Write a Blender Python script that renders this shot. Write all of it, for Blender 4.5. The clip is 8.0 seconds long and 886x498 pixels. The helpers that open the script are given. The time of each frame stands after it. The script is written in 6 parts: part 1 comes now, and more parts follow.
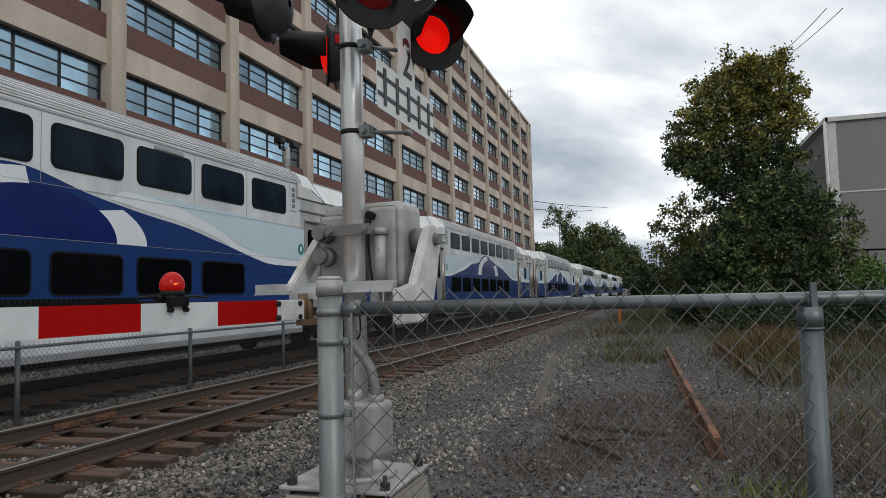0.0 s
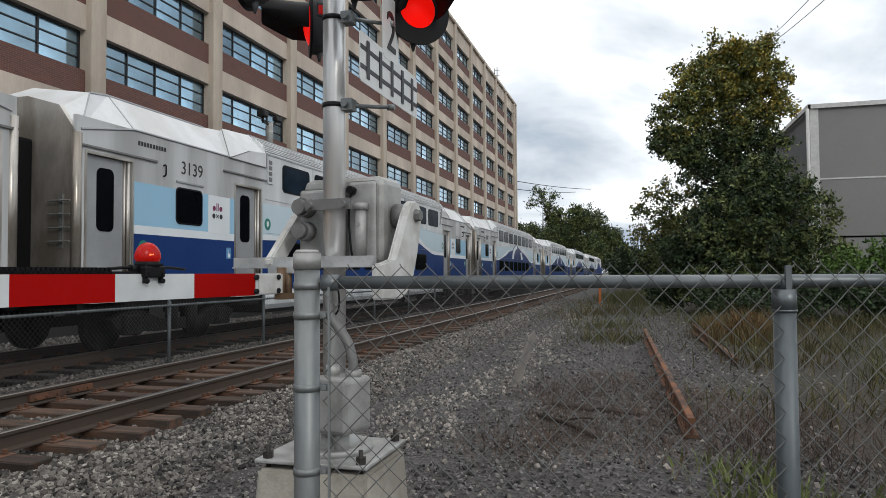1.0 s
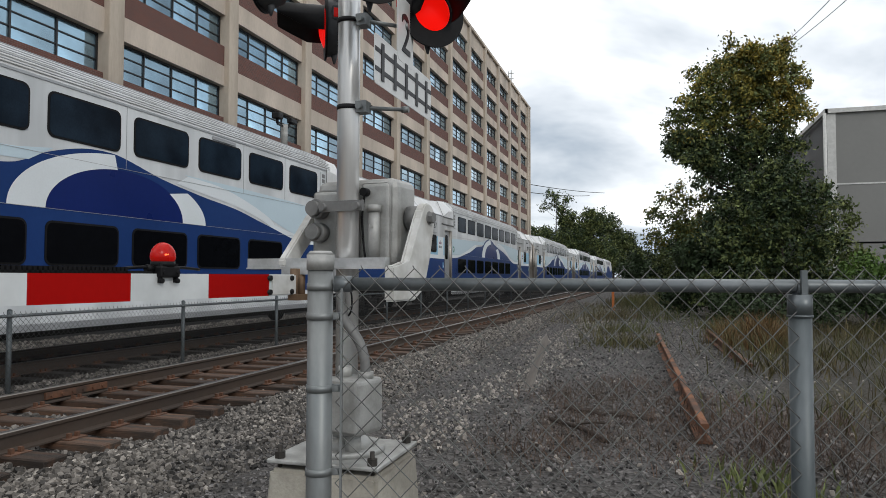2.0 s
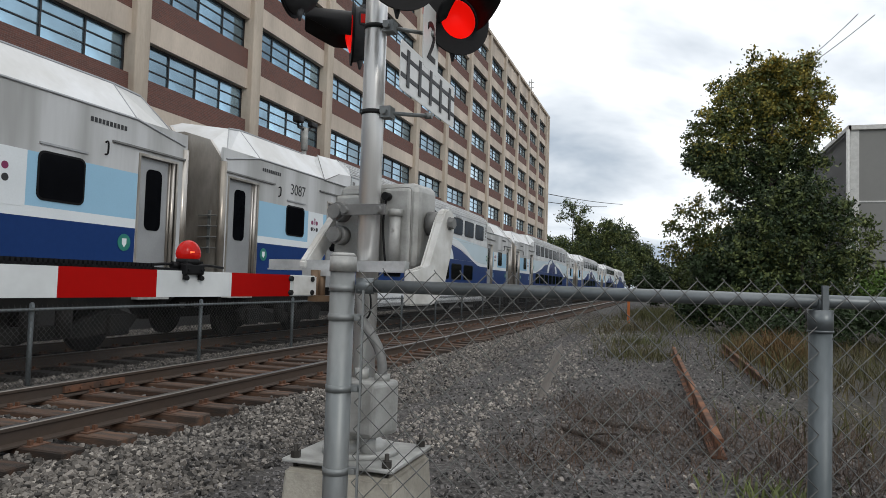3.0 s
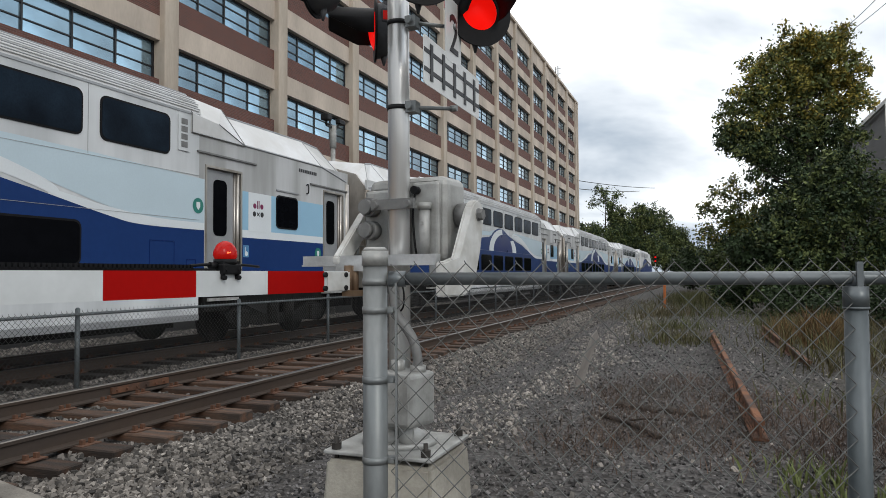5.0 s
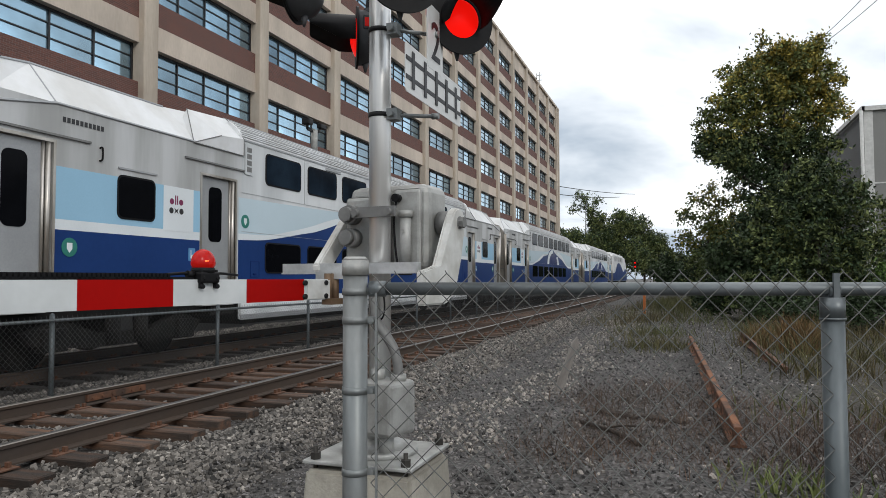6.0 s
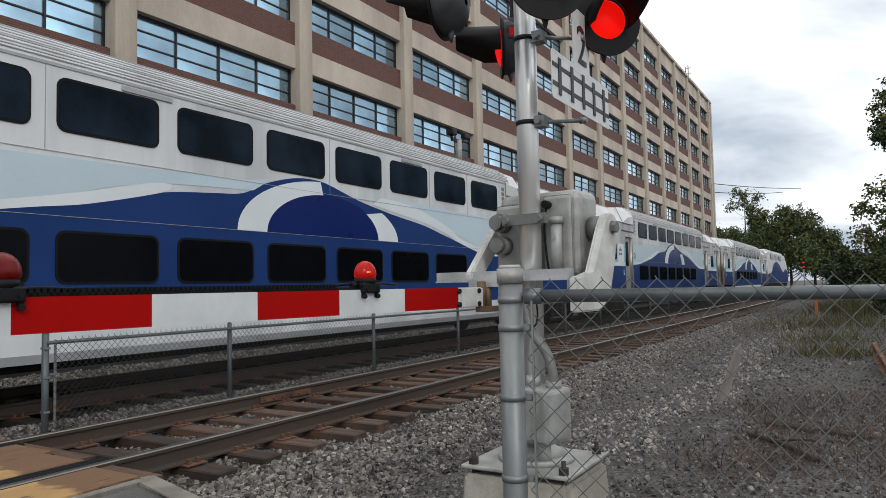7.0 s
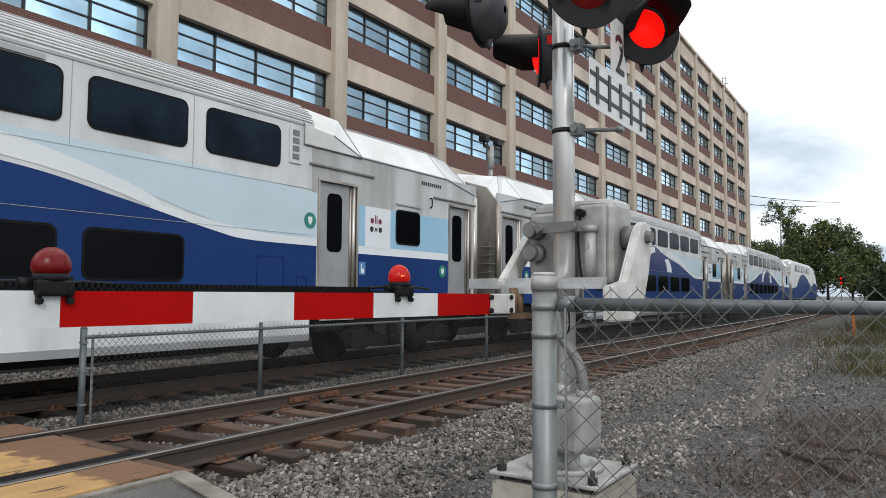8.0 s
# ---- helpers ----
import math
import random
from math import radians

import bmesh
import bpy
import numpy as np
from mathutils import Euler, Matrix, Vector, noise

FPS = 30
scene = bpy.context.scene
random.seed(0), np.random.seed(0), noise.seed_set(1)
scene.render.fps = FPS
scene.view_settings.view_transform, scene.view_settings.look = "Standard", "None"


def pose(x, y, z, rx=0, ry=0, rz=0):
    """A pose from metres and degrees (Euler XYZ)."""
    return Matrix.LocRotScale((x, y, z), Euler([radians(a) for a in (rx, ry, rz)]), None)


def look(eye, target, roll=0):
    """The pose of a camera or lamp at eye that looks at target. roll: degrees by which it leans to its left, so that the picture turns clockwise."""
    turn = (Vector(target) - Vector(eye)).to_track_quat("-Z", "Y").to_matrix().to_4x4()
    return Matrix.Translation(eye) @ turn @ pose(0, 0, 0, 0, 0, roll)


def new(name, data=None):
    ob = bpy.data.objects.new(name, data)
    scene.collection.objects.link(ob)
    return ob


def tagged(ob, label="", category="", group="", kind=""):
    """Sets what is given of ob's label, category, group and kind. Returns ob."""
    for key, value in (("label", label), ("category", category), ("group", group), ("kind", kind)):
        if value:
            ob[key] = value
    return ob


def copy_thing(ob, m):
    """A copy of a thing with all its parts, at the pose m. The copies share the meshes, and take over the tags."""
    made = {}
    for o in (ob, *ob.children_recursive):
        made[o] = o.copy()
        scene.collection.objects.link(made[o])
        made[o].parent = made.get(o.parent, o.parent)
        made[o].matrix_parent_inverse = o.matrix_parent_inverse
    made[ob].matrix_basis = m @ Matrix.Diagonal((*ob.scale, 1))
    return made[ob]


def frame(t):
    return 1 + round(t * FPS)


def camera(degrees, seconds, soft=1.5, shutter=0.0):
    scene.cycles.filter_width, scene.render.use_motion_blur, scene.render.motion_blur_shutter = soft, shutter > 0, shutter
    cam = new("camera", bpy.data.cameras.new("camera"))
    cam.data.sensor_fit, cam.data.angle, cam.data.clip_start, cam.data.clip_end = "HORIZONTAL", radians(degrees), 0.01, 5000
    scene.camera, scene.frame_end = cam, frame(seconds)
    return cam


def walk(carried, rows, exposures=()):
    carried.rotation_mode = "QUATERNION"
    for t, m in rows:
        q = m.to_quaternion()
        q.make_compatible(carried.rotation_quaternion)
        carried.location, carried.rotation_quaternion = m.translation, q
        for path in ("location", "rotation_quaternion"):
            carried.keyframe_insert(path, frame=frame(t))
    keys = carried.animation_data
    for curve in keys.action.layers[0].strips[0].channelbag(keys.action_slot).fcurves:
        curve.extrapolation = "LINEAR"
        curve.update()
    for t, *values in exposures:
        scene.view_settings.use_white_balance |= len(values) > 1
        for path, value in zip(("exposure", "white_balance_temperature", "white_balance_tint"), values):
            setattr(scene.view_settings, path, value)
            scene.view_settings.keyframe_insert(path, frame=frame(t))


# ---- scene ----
cam = camera(64.87, 8.0, soft=0.6)
walk(cam, [
    (0.0, pose(0.000, 0.034, 1.252, 93.81, 1.49, 17.13)),
    (0.5, pose(0.011, 0.042, 1.248, 92.81, 1.09, 16.58)),
    (1.0, pose(0.010, 0.048, 1.243, 92.03, 0.39, 15.68)),
    (1.5, pose(0.012, 0.053, 1.243, 91.93, 0.72, 16.24)),
    (1.7, pose(0.012, 0.053, 1.243, 92.25, 0.16, 16.66)),
    (2.8, pose(-0.003, 0.015, 1.233, 92.25, -0.48, 16.69)),
    (3.0, pose(-0.003, 0.015, 1.233, 92.80, -1.77, 17.91)),
    (3.5, pose(-0.015, 0.016, 1.236, 92.64, -2.18, 17.47)),
    (4.0, pose(-0.009, 0.002, 1.235, 93.04, -0.87, 20.53)),
    (4.5, pose(0.002, -0.009, 1.234, 93.72, 1.19, 24.12)),
    (5.0, pose(0.018, -0.017, 1.229, 92.11, 0.34, 20.64)),
    (5.2, pose(0.018, -0.017, 1.229, 91.96, -0.92, 19.86)),
    (6.3, pose(0.015, -0.004, 1.251, 92.71, 0.70, 19.23)),
    (6.5, pose(0.015, -0.004, 1.251, 93.04, 0.91, 20.91)),
    (7.0, pose(-0.001, -0.042, 1.253, 93.15, 1.18, 31.06)),
    (7.5, pose(-0.020, -0.055, 1.247, 92.91, 0.04, 35.51)),
    (8.0, pose(-0.009, -0.070, 1.249, 93.66, -0.36, 33.37)),
], exposures=[(0.0, -0.25), (0.5, -0.12), (1.0, 0.0), (3.5, 0.0), (4.5, 0.0), (5.0, 0.06), (6.5, 0.12), (7.0, 0.06), (7.5, 0.25), (8.0, 0.39)])

# ---- world and sun: high bright cloud with grey-blue patches ----
world = bpy.data.worlds.new("sky")
scene.world = world
world.use_nodes = True
wn, wl = world.node_tree.nodes, world.node_tree.links
wn.clear()
w_out = wn.new("ShaderNodeOutputWorld")
w_bg = wn.new("ShaderNodeBackground")
w_sky = wn.new("ShaderNodeTexSky")
w_sky.sky_type, w_sky.sun_disc = "NISHITA", False
w_sky.sun_elevation, w_sky.sun_rotation = radians(38), radians(120)
w_gain = wn.new("ShaderNodeMix")
w_gain.data_type, w_gain.blend_type = "RGBA", "MULTIPLY"
w_gain.inputs[0].default_value = 1.0
wl.new(w_sky.outputs[0], w_gain.inputs[6])
w_gain.inputs[7].default_value = (0.10, 0.10, 0.10, 1)
w_tc = wn.new("ShaderNodeTexCoord")
w_sep = wn.new("ShaderNodeSeparateXYZ")
wl.new(w_tc.outputs["Generated"], w_sep.inputs[0])
w_add = wn.new("ShaderNodeMath")
w_add.operation, w_add.inputs[1].default_value = "ADD", 0.22
wl.new(w_sep.outputs[2], w_add.inputs[0])
w_max = wn.new("ShaderNodeMath")
w_max.operation, w_max.inputs[1].default_value = "MAXIMUM", 0.05
wl.new(w_add.outputs[0], w_max.inputs[0])
w_div = wn.new("ShaderNodeVectorMath")
w_div.operation = "DIVIDE"
w_cmb = wn.new("ShaderNodeCombineXYZ")
for k in range(3):
    wl.new(w_max.outputs[0], w_cmb.inputs[k])
wl.new(w_tc.outputs["Generated"], w_div.inputs[0])
wl.new(w_cmb.outputs[0], w_div.inputs[1])
w_map = wn.new("ShaderNodeMapping")
w_map.inputs["Location"].default_value = (1.7, 2.6, 0.0)
w_map.inputs["Scale"].default_value = (0.85, 0.75, 0.4)
wl.new(w_div.outputs[0], w_map.inputs[0])
w_noise = wn.new("ShaderNodeTexNoise")
w_noise.inputs["Scale"].default_value, w_noise.inputs["Detail"].default_value = 1.1, 6.0
w_noise.inputs["Roughness"].default_value = 0.52
w_noise.inputs["Distortion"].default_value = 0.25
wl.new(w_map.outputs[0], w_noise.inputs["Vector"])
w_ramp = wn.new("ShaderNodeValToRGB")
w_ramp.color_ramp.elements[0].position, w_ramp.color_ramp.elements[0].color = 0.41, (0.45, 0.53, 0.625, 1)
w_ramp.color_ramp.elements[1].position, w_ramp.color_ramp.elements[1].color = 0.65, (1.70, 1.71, 1.71, 1)
w_mid = w_ramp.color_ramp.elements.new(0.525)
w_mid.color = (0.93, 0.985, 1.045, 1)
# thinner, brighter cloud overhead and low over the horizon
w_off = wn.new("ShaderNodeMath")
w_off.operation, w_off.inputs[1].default_value = "SUBTRACT", 0.17
wl.new(w_sep.outputs[2], w_off.inputs[0])
w_sq = wn.new("ShaderNodeMath")
w_sq.operation = "MULTIPLY"
wl.new(w_off.outputs[0], w_sq.inputs[0])
wl.new(w_off.outputs[0], w_sq.inputs[1])
w_k = wn.new("ShaderNodeMath")
w_k.operation, w_k.inputs[1].default_value = "MULTIPLY", 8.0
wl.new(w_sq.outputs[0], w_k.inputs[0])
w_cap = wn.new("ShaderNodeMath")
w_cap.operation, w_cap.inputs[1].default_value = "MINIMUM", 0.075
wl.new(w_k.outputs[0], w_cap.inputs[0])
w_fac = wn.new("ShaderNodeMath")
w_fac.operation = "ADD"
w_low = wn.new("ShaderNodeMath")
w_low.operation, w_low.inputs[1].default_value = "SUBTRACT", 0.028
wl.new(w_noise.outputs["Fac"], w_low.inputs[0])
wl.new(w_low.outputs[0], w_fac.inputs[0])
wl.new(w_cap.outputs[0], w_fac.inputs[1])
wl.new(w_fac.outputs[0], w_ramp.inputs[0])
w_sum = wn.new("ShaderNodeMix")
w_sum.data_type, w_sum.blend_type = "RGBA", "MIX"
w_sum.inputs[0].default_value = 0.94
wl.new(w_gain.outputs[2], w_sum.inputs[6])
wl.new(w_ramp.outputs[0], w_sum.inputs[7])
wl.new(w_sum.outputs[2], w_bg.inputs[0])
w_bg.inputs[1].default_value = 1.0
wl.new(w_bg.outputs[0], w_out.inputs[0])

sun_data = bpy.data.lights.new("sun", "SUN")
sun_data.energy, sun_data.angle, sun_data.color = 0.9, radians(14), (1.0, 0.95, 0.88)
sun = new("sun", sun_data)
sun.matrix_world = look((40, -30, 40), (-10, 15, 0))


# ---- materials ----
def mat(name, color, rough=0.6, metal=0.0, scale=6.0, vary=0.15, bump=0.0, bscale=40.0, spec=0.5, emit=0.0, dirt=None, stretch=(1, 1, 1), island=0.0, objvar=0.0, coat=0.0):
    """A surface with grain at two scales; dirt is a second colour in patches."""
    m = bpy.data.materials.new(name)
    m.use_nodes = True
    n, l = m.node_tree.nodes, m.node_tree.links
    b = n["Principled BSDF"]
    b.inputs["Roughness"].default_value = rough
    b.inputs["Metallic"].default_value = metal
    b.inputs["Specular IOR Level"].default_value = spec
    b.inputs["Coat Weight"].default_value = coat
    tc = n.new("ShaderNodeTexCoord")
    mp = n.new("ShaderNodeMapping")
    mp.inputs["Scale"].default_value = stretch
    l.new(tc.outputs["Object"], mp.inputs[0])
    big = n.new("ShaderNodeTexNoise")
    big.inputs["Scale"].default_value, big.inputs["Detail"].default_value = scale, 5.0
    l.new(mp.outputs[0], big.inputs["Vector"])
    fine = n.new("ShaderNodeTexNoise")
    fine.inputs["Scale"].default_value, fine.inputs["Detail"].default_value = bscale, 3.0
    l.new(mp.outputs[0], fine.inputs["Vector"])
    ramp = n.new("ShaderNodeValToRGB")
    c2 = dirt if dirt else tuple(c * (1 - vary) for c in color)
    ramp.color_ramp.elements[0].position, ramp.color_ramp.elements[0].color = 0.38, (*c2, 1)
    ramp.color_ramp.elements[1].position, ramp.color_ramp.elements[1].color = 0.62, (*color, 1)
    l.new(big.outputs["Fac"], ramp.inputs[0])
    mul = n.new("ShaderNodeMix")
    mul.data_type, mul.blend_type = "RGBA", "MULTIPLY"
    mul.inputs[0].default_value = 1.0
    l.new(ramp.outputs[0], mul.inputs[6])
    r2 = n.new("ShaderNodeMapRange")
    r2.inputs["To Min"].default_value, r2.inputs["To Max"].default_value = 1 - vary, 1 + vary * 0.6
    l.new(fine.outputs["Fac"], r2.inputs[0])
    l.new(r2.outputs[0], mul.inputs[7])
    last = mul.outputs[2]
    if island or objvar:
        src = n.new("ShaderNodeNewGeometry").outputs["Random Per Island"] if island else n.new("ShaderNodeObjectInfo").outputs["Random"]
        amt = island or objvar
        r3 = n.new("ShaderNodeMapRange")
        r3.inputs["To Min"].default_value, r3.inputs["To Max"].default_value = 1 - amt, 1 + amt
        l.new(src, r3.inputs[0])
        m3 = n.new("ShaderNodeMix")
        m3.data_type, m3.blend_type = "RGBA", "MULTIPLY"
        m3.inputs[0].default_value = 1.0
        l.new(last, m3.inputs[6])
        l.new(r3.outputs[0], m3.inputs[7])
        last = m3.outputs[2]
    l.new(last, b.inputs["Base Color"])
    r4 = n.new("ShaderNodeMapRange")
    r4.inputs["To Min"].default_value, r4.inputs["To Max"].default_value = max(0.02, rough - 0.1 * (rough > 0.1)), min(1, rough + 0.1)
    l.new(big.outputs["Fac"], r4.inputs[0])
    l.new(r4.outputs[0], b.inputs["Roughness"])
    if bump:
        bp = n.new("ShaderNodeBump")
        bp.inputs["Strength"].default_value, bp.inputs["Distance"].default_value = 1.0, bump
        l.new(fine.outputs["Fac"], bp.inputs["Height"])
        l.new(bp.outputs[0], b.inputs["Normal"])
    if emit:
        b.inputs["Emission Color"].default_value = (*color, 1)
        b.inputs["Emission Strength"].default_value = emit
    return m


def brick_mat(name):
    m = mat(name, (0.125, 0.050, 0.038), 0.85, scale=0.8, vary=0.2)
    n, l = m.node_tree.nodes, m.node_tree.links
    b = n["Principled BSDF"]
    tc = n.new("ShaderNodeTexCoord")
    sp = n.new("ShaderNodeSeparateXYZ")
    l.new(tc.outputs["Object"], sp.inputs[0])
    cb = n.new("ShaderNodeCombineXYZ")
    l.new(sp.outputs[1], cb.inputs[0])
    l.new(sp.outputs[2], cb.inputs[1])
    br = n.new("ShaderNodeTexBrick")
    br.inputs["Scale"].default_value = 1.0
    br.inputs["Brick Width"].default_value, br.inputs["Row Height"].default_value = 0.22, 0.075
    br.inputs["Mortar Size"].default_value = 0.007
    br.inputs["Color1"].default_value = (0.165, 0.062, 0.046, 1)
    br.inputs["Color2"].default_value = (0.09, 0.042, 0.036, 1)
    br.inputs["Mortar"].default_value = (0.17, 0.14, 0.12, 1)
    l.new(cb.outputs[0], br.inputs["Vector"])
    mx = n.new("ShaderNodeMix")
    mx.data_type, mx.blend_type = "RGBA", "MIX"
    mx.inputs[0].default_value = 0.6
    old = b.inputs["Base Color"].links[0].from_socket
    l.new(old, mx.inputs[6])
    l.new(br.outputs["Color"], mx.inputs[7])
    l.new(mx.outputs[2], b.inputs["Base Color"])
    return m


M_CONC = mat("pale_concrete", (0.60, 0.515, 0.43), 0.85, scale=0.35, vary=0.14, dirt=(0.42, 0.36, 0.30), bump=0.01, bscale=9, stretch=(1, 1, 0.35))
M_PIL = mat("pilaster_concrete", (0.55, 0.475, 0.39), 0.85, scale=0.7, vary=0.15, dirt=(0.37, 0.315, 0.255), bump=0.01, bscale=12, stretch=(1, 1, 0.25))
M_BRICK = brick_mat("red_brown_brick")
M_FRAME = mat("black_window_frame", (0.012, 0.012, 0.014), 0.5, vary=0.2)
# blue base and darker patches imitate uneven sky reflections, not dirt
M_GLASS = mat("office_glass", (0.52, 0.80, 1.0), 0.03, metal=0.7, vary=0.25, scale=0.18, dirt=(0.26, 0.38, 0.46), bscale=0.5, objvar=0.45)
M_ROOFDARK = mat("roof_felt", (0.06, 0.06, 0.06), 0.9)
M_WHITE = mat("coach_white_paint", (0.66, 0.68, 0.69), 0.45, scale=1.3, vary=0.06, dirt=(0.50, 0.52, 0.53), bscale=14, spec=0.25, stretch=(1, 1, 0.14))
M_ENDGREY = mat("coach_end_grey", (0.53, 0.54, 0.545), 0.45, scale=1.7, vary=0.08, dirt=(0.36, 0.365, 0.36), bscale=12, spec=0.25, stretch=(1, 1, 0.11))
M_SILVER = mat("coach_roof_white", (0.66, 0.67, 0.68), 0.5, scale=1.2, vary=0.08, dirt=(0.55, 0.55, 0.54), bscale=10)
M_LBLUE = mat("coach_pale_blue", (0.31, 0.52, 0.68), 0.45, scale=0.7, vary=0.06, spec=0.25)
M_SKYB = mat("coach_faded_blue", (0.52, 0.63, 0.69), 0.45, scale=0.7, vary=0.06, spec=0.25)
M_BLUE = mat("coach_blue", (0.014, 0.043, 0.158), 0.38, scale=0.8, vary=0.12, spec=0.3, bscale=12)
M_NAVY = mat("coach_deep_blue", (0.006, 0.018, 0.120), 0.3, scale=0.8, vary=0.12, spec=0.35, bscale=12)
M_STRIPE = mat("coach_white_stripe", (0.70, 0.74, 0.76), 0.45, scale=0.9, vary=0.06, spec=0.25)
M_STEEL = mat("stainless_end", (0.56, 0.53, 0.49), 0.32, metal=0.65, scale=1.6, vary=0.2, dirt=(0.30, 0.27, 0.23), bscale=25, stretch=(1, 1, 0.4))
M_DOOR = mat("door_grey", (0.36, 0.37, 0.38), 0.4, metal=0.3, scale=2, vary=0.12)
M_BLACKGLASS = mat("tinted_glass", (0.004, 0.0045, 0.006), 0.06, vary=0.2, spec=0.5)
# blue-grey base holds a painted sky reflection; real gloss is nearly off
M_UPGLASS = mat("upper_glass_sky_tone", (0.018, 0.030, 0.046), 0.05, vary=0.3, scale=0.9, dirt=(0.008, 0.012, 0.018), spec=0.05)
M_RUBBER = mat("black_rubber", (0.007, 0.007, 0.008), 0.6, vary=0.2, spec=0.15)
M_UNDER = mat("underframe_dark", (0.006, 0.006, 0.006), 0.85, spec=0.2, scale=4, vary=0.3, dirt=(0.012, 0.011, 0.010))
for _m, _n in ((M_BLACKGLASS, 1.12), (M_UPGLASS, 1.2), (M_WHITE, 1.2), (M_BLUE, 1.22), (M_NAVY, 1.25), (M_LBLUE, 1.2), (M_SKYB, 1.2), (M_STRIPE, 1.2), (M_ENDGREY, 1.2), (M_GLASS, 1.9)):
    _m.node_tree.nodes["Principled BSDF"].inputs["IOR"].default_value = _n
M_STICKER = mat("sticker_blue", (0.10, 0.27, 0.50), 0.4)
M_GREEN = mat("green_badge", (0.02, 0.20, 0.16), 0.4)
M_MAROON = mat("maroon_print", (0.20, 0.015, 0.08), 0.4)
M_INK = mat("dark_print", (0.02, 0.02, 0.022), 0.5)
M_GALV = mat("galvanised_steel", (0.25, 0.257, 0.253), 0.5, metal=0.5, scale=5, vary=0.16, dirt=(0.20, 0.215, 0.215), bscale=60, stretch=(1, 1, 0.35))
M_GALVDARK = mat("weathered_galvanised", (0.125, 0.142, 0.15), 0.5, metal=0.3, scale=6, vary=0.2, dirt=(0.085, 0.10, 0.105), bscale=60, stretch=(1, 1, 0.35))
M_RAILPIPE = mat("grey_fence_pipe", (0.185, 0.20, 0.208), 0.42, metal=0.5, scale=4, vary=0.18, dirt=(0.12, 0.135, 0.14), bscale=50)
M_WIRE = mat("galvanised_wire", (0.17, 0.172, 0.165), 0.5, metal=0.6, vary=0.2)
M_OLDWIRE = mat("weathered_wire", (0.05, 0.05, 0.05), 0.6, metal=0.4, vary=0.2)
M_MAST = mat("bright_aluminium", (0.95, 0.95, 0.94), 0.33, metal=0.62, scale=2.6, vary=0.1, dirt=(0.58, 0.57, 0.55), bump=0.0012, bscale=16, stretch=(2.5, 2.5, 0.16))
M_CASE = mat("aluminium_grey_paint", (0.42, 0.42, 0.405), 0.5, metal=0.25, scale=6, vary=0.14, dirt=(0.27, 0.27, 0.255), bump=0.001, bscale=80)
M_CAP = mat("grey_cast_cap", (0.20, 0.20, 0.195), 0.55, metal=0.3, scale=9, vary=0.2)
M_BAR = mat("bright_galvanised_bar", (0.52, 0.53, 0.53), 0.42, metal=0.35, scale=9, vary=0.14, dirt=(0.36, 0.37, 0.37), bscale=70)
M_ARMW = mat("lever_white_paint", (0.60, 0.60, 0.58), 0.5, scale=8, vary=0.1, dirt=(0.45, 0.44, 0.41))
M_SIGN = mat("sign_white", (0.68, 0.69, 0.68), 0.4, scale=8, vary=0.06)
M_RED = mat("gate_red", (0.36, 0.003, 0.002), 0.6, scale=3, vary=0.1, spec=0.08)
M_GATEW = mat("gate_white", (0.64, 0.66, 0.66), 0.4, scale=4, vary=0.06, dirt=(0.55, 0.57, 0.57))
M_BLACK = mat("signal_black", (0.010, 0.010, 0.011), 0.5, spec=0.15, scale=8, vary=0.3)
M_HOUSING = mat("signal_grey_housing", (0.014, 0.014, 0.015), 0.5, spec=0.2, scale=10, vary=0.2)
M_POD = mat("lamp_pod_grey", (0.055, 0.057, 0.062), 0.55, spec=0.3, scale=9, vary=0.2, dirt=(0.035, 0.036, 0.04))
M_LAMP_ON = mat("red_lens_lit", (0.85, 0.006, 0.003), 0.4, spec=0.1, emit=0.75, scale=30, vary=0.1)
M_LAMP_MID = mat("red_lens_glow", (0.36, 0.006, 0.004), 0.25, emit=0.35, scale=30, vary=0.2, spec=0.2)
M_FLASH = mat("lamp_flash", (1.0, 0.13, 0.03), 0.4, emit=1.6)
M_LAMP_OFF = mat("red_lens_dark", (0.15, 0.003, 0.003), 0.3, scale=30, vary=0.2, spec=0.25)
M_CEMENT = mat("foundation_concrete", (0.40, 0.375, 0.32), 0.85, scale=5, vary=0.2, dirt=(0.27, 0.25, 0.21), bump=0.003, bscale=60)
M_RUSTBOLT = mat("dark_bolt", (0.05, 0.045, 0.04), 0.6, metal=0.5)
# near-black ties: the shade below the train is put into their colour
M_SHADETIE = mat("shaded_tie", (0.026, 0.021, 0.017), 0.9, scale=5, vary=0.3, dirt=(0.016, 0.014, 0.012), stretch=(0.4, 3, 3), objvar=0.3)
M_RAIL = mat("rail_side_rust", (0.066, 0.044, 0.031), 0.75, metal=0.2, scale=3, vary=0.2, dirt=(0.06, 0.045, 0.036), stretch=(1, 0.3, 1))
M_RAILTOP = mat("rail_head", (0.22, 0.20, 0.18), 0.35, metal=0.85, scale=3, vary=0.2, stretch=(1, 0.1, 1))
M_RUST = mat("orange_rust", (0.21, 0.085, 0.038), 0.9, scale=3.5, vary=0.35, dirt=(0.065, 0.034, 0.022), bump=0.006, bscale=45)
M_PLATE = mat("rusty_tie_plate", (0.15, 0.064, 0.032), 0.85, scale=6, vary=0.3, dirt=(0.06, 0.035, 0.024))
M_BRASS = mat("brown_bracket", (0.20, 0.13, 0.08), 0.6, metal=0.4, scale=9, vary=0.25)
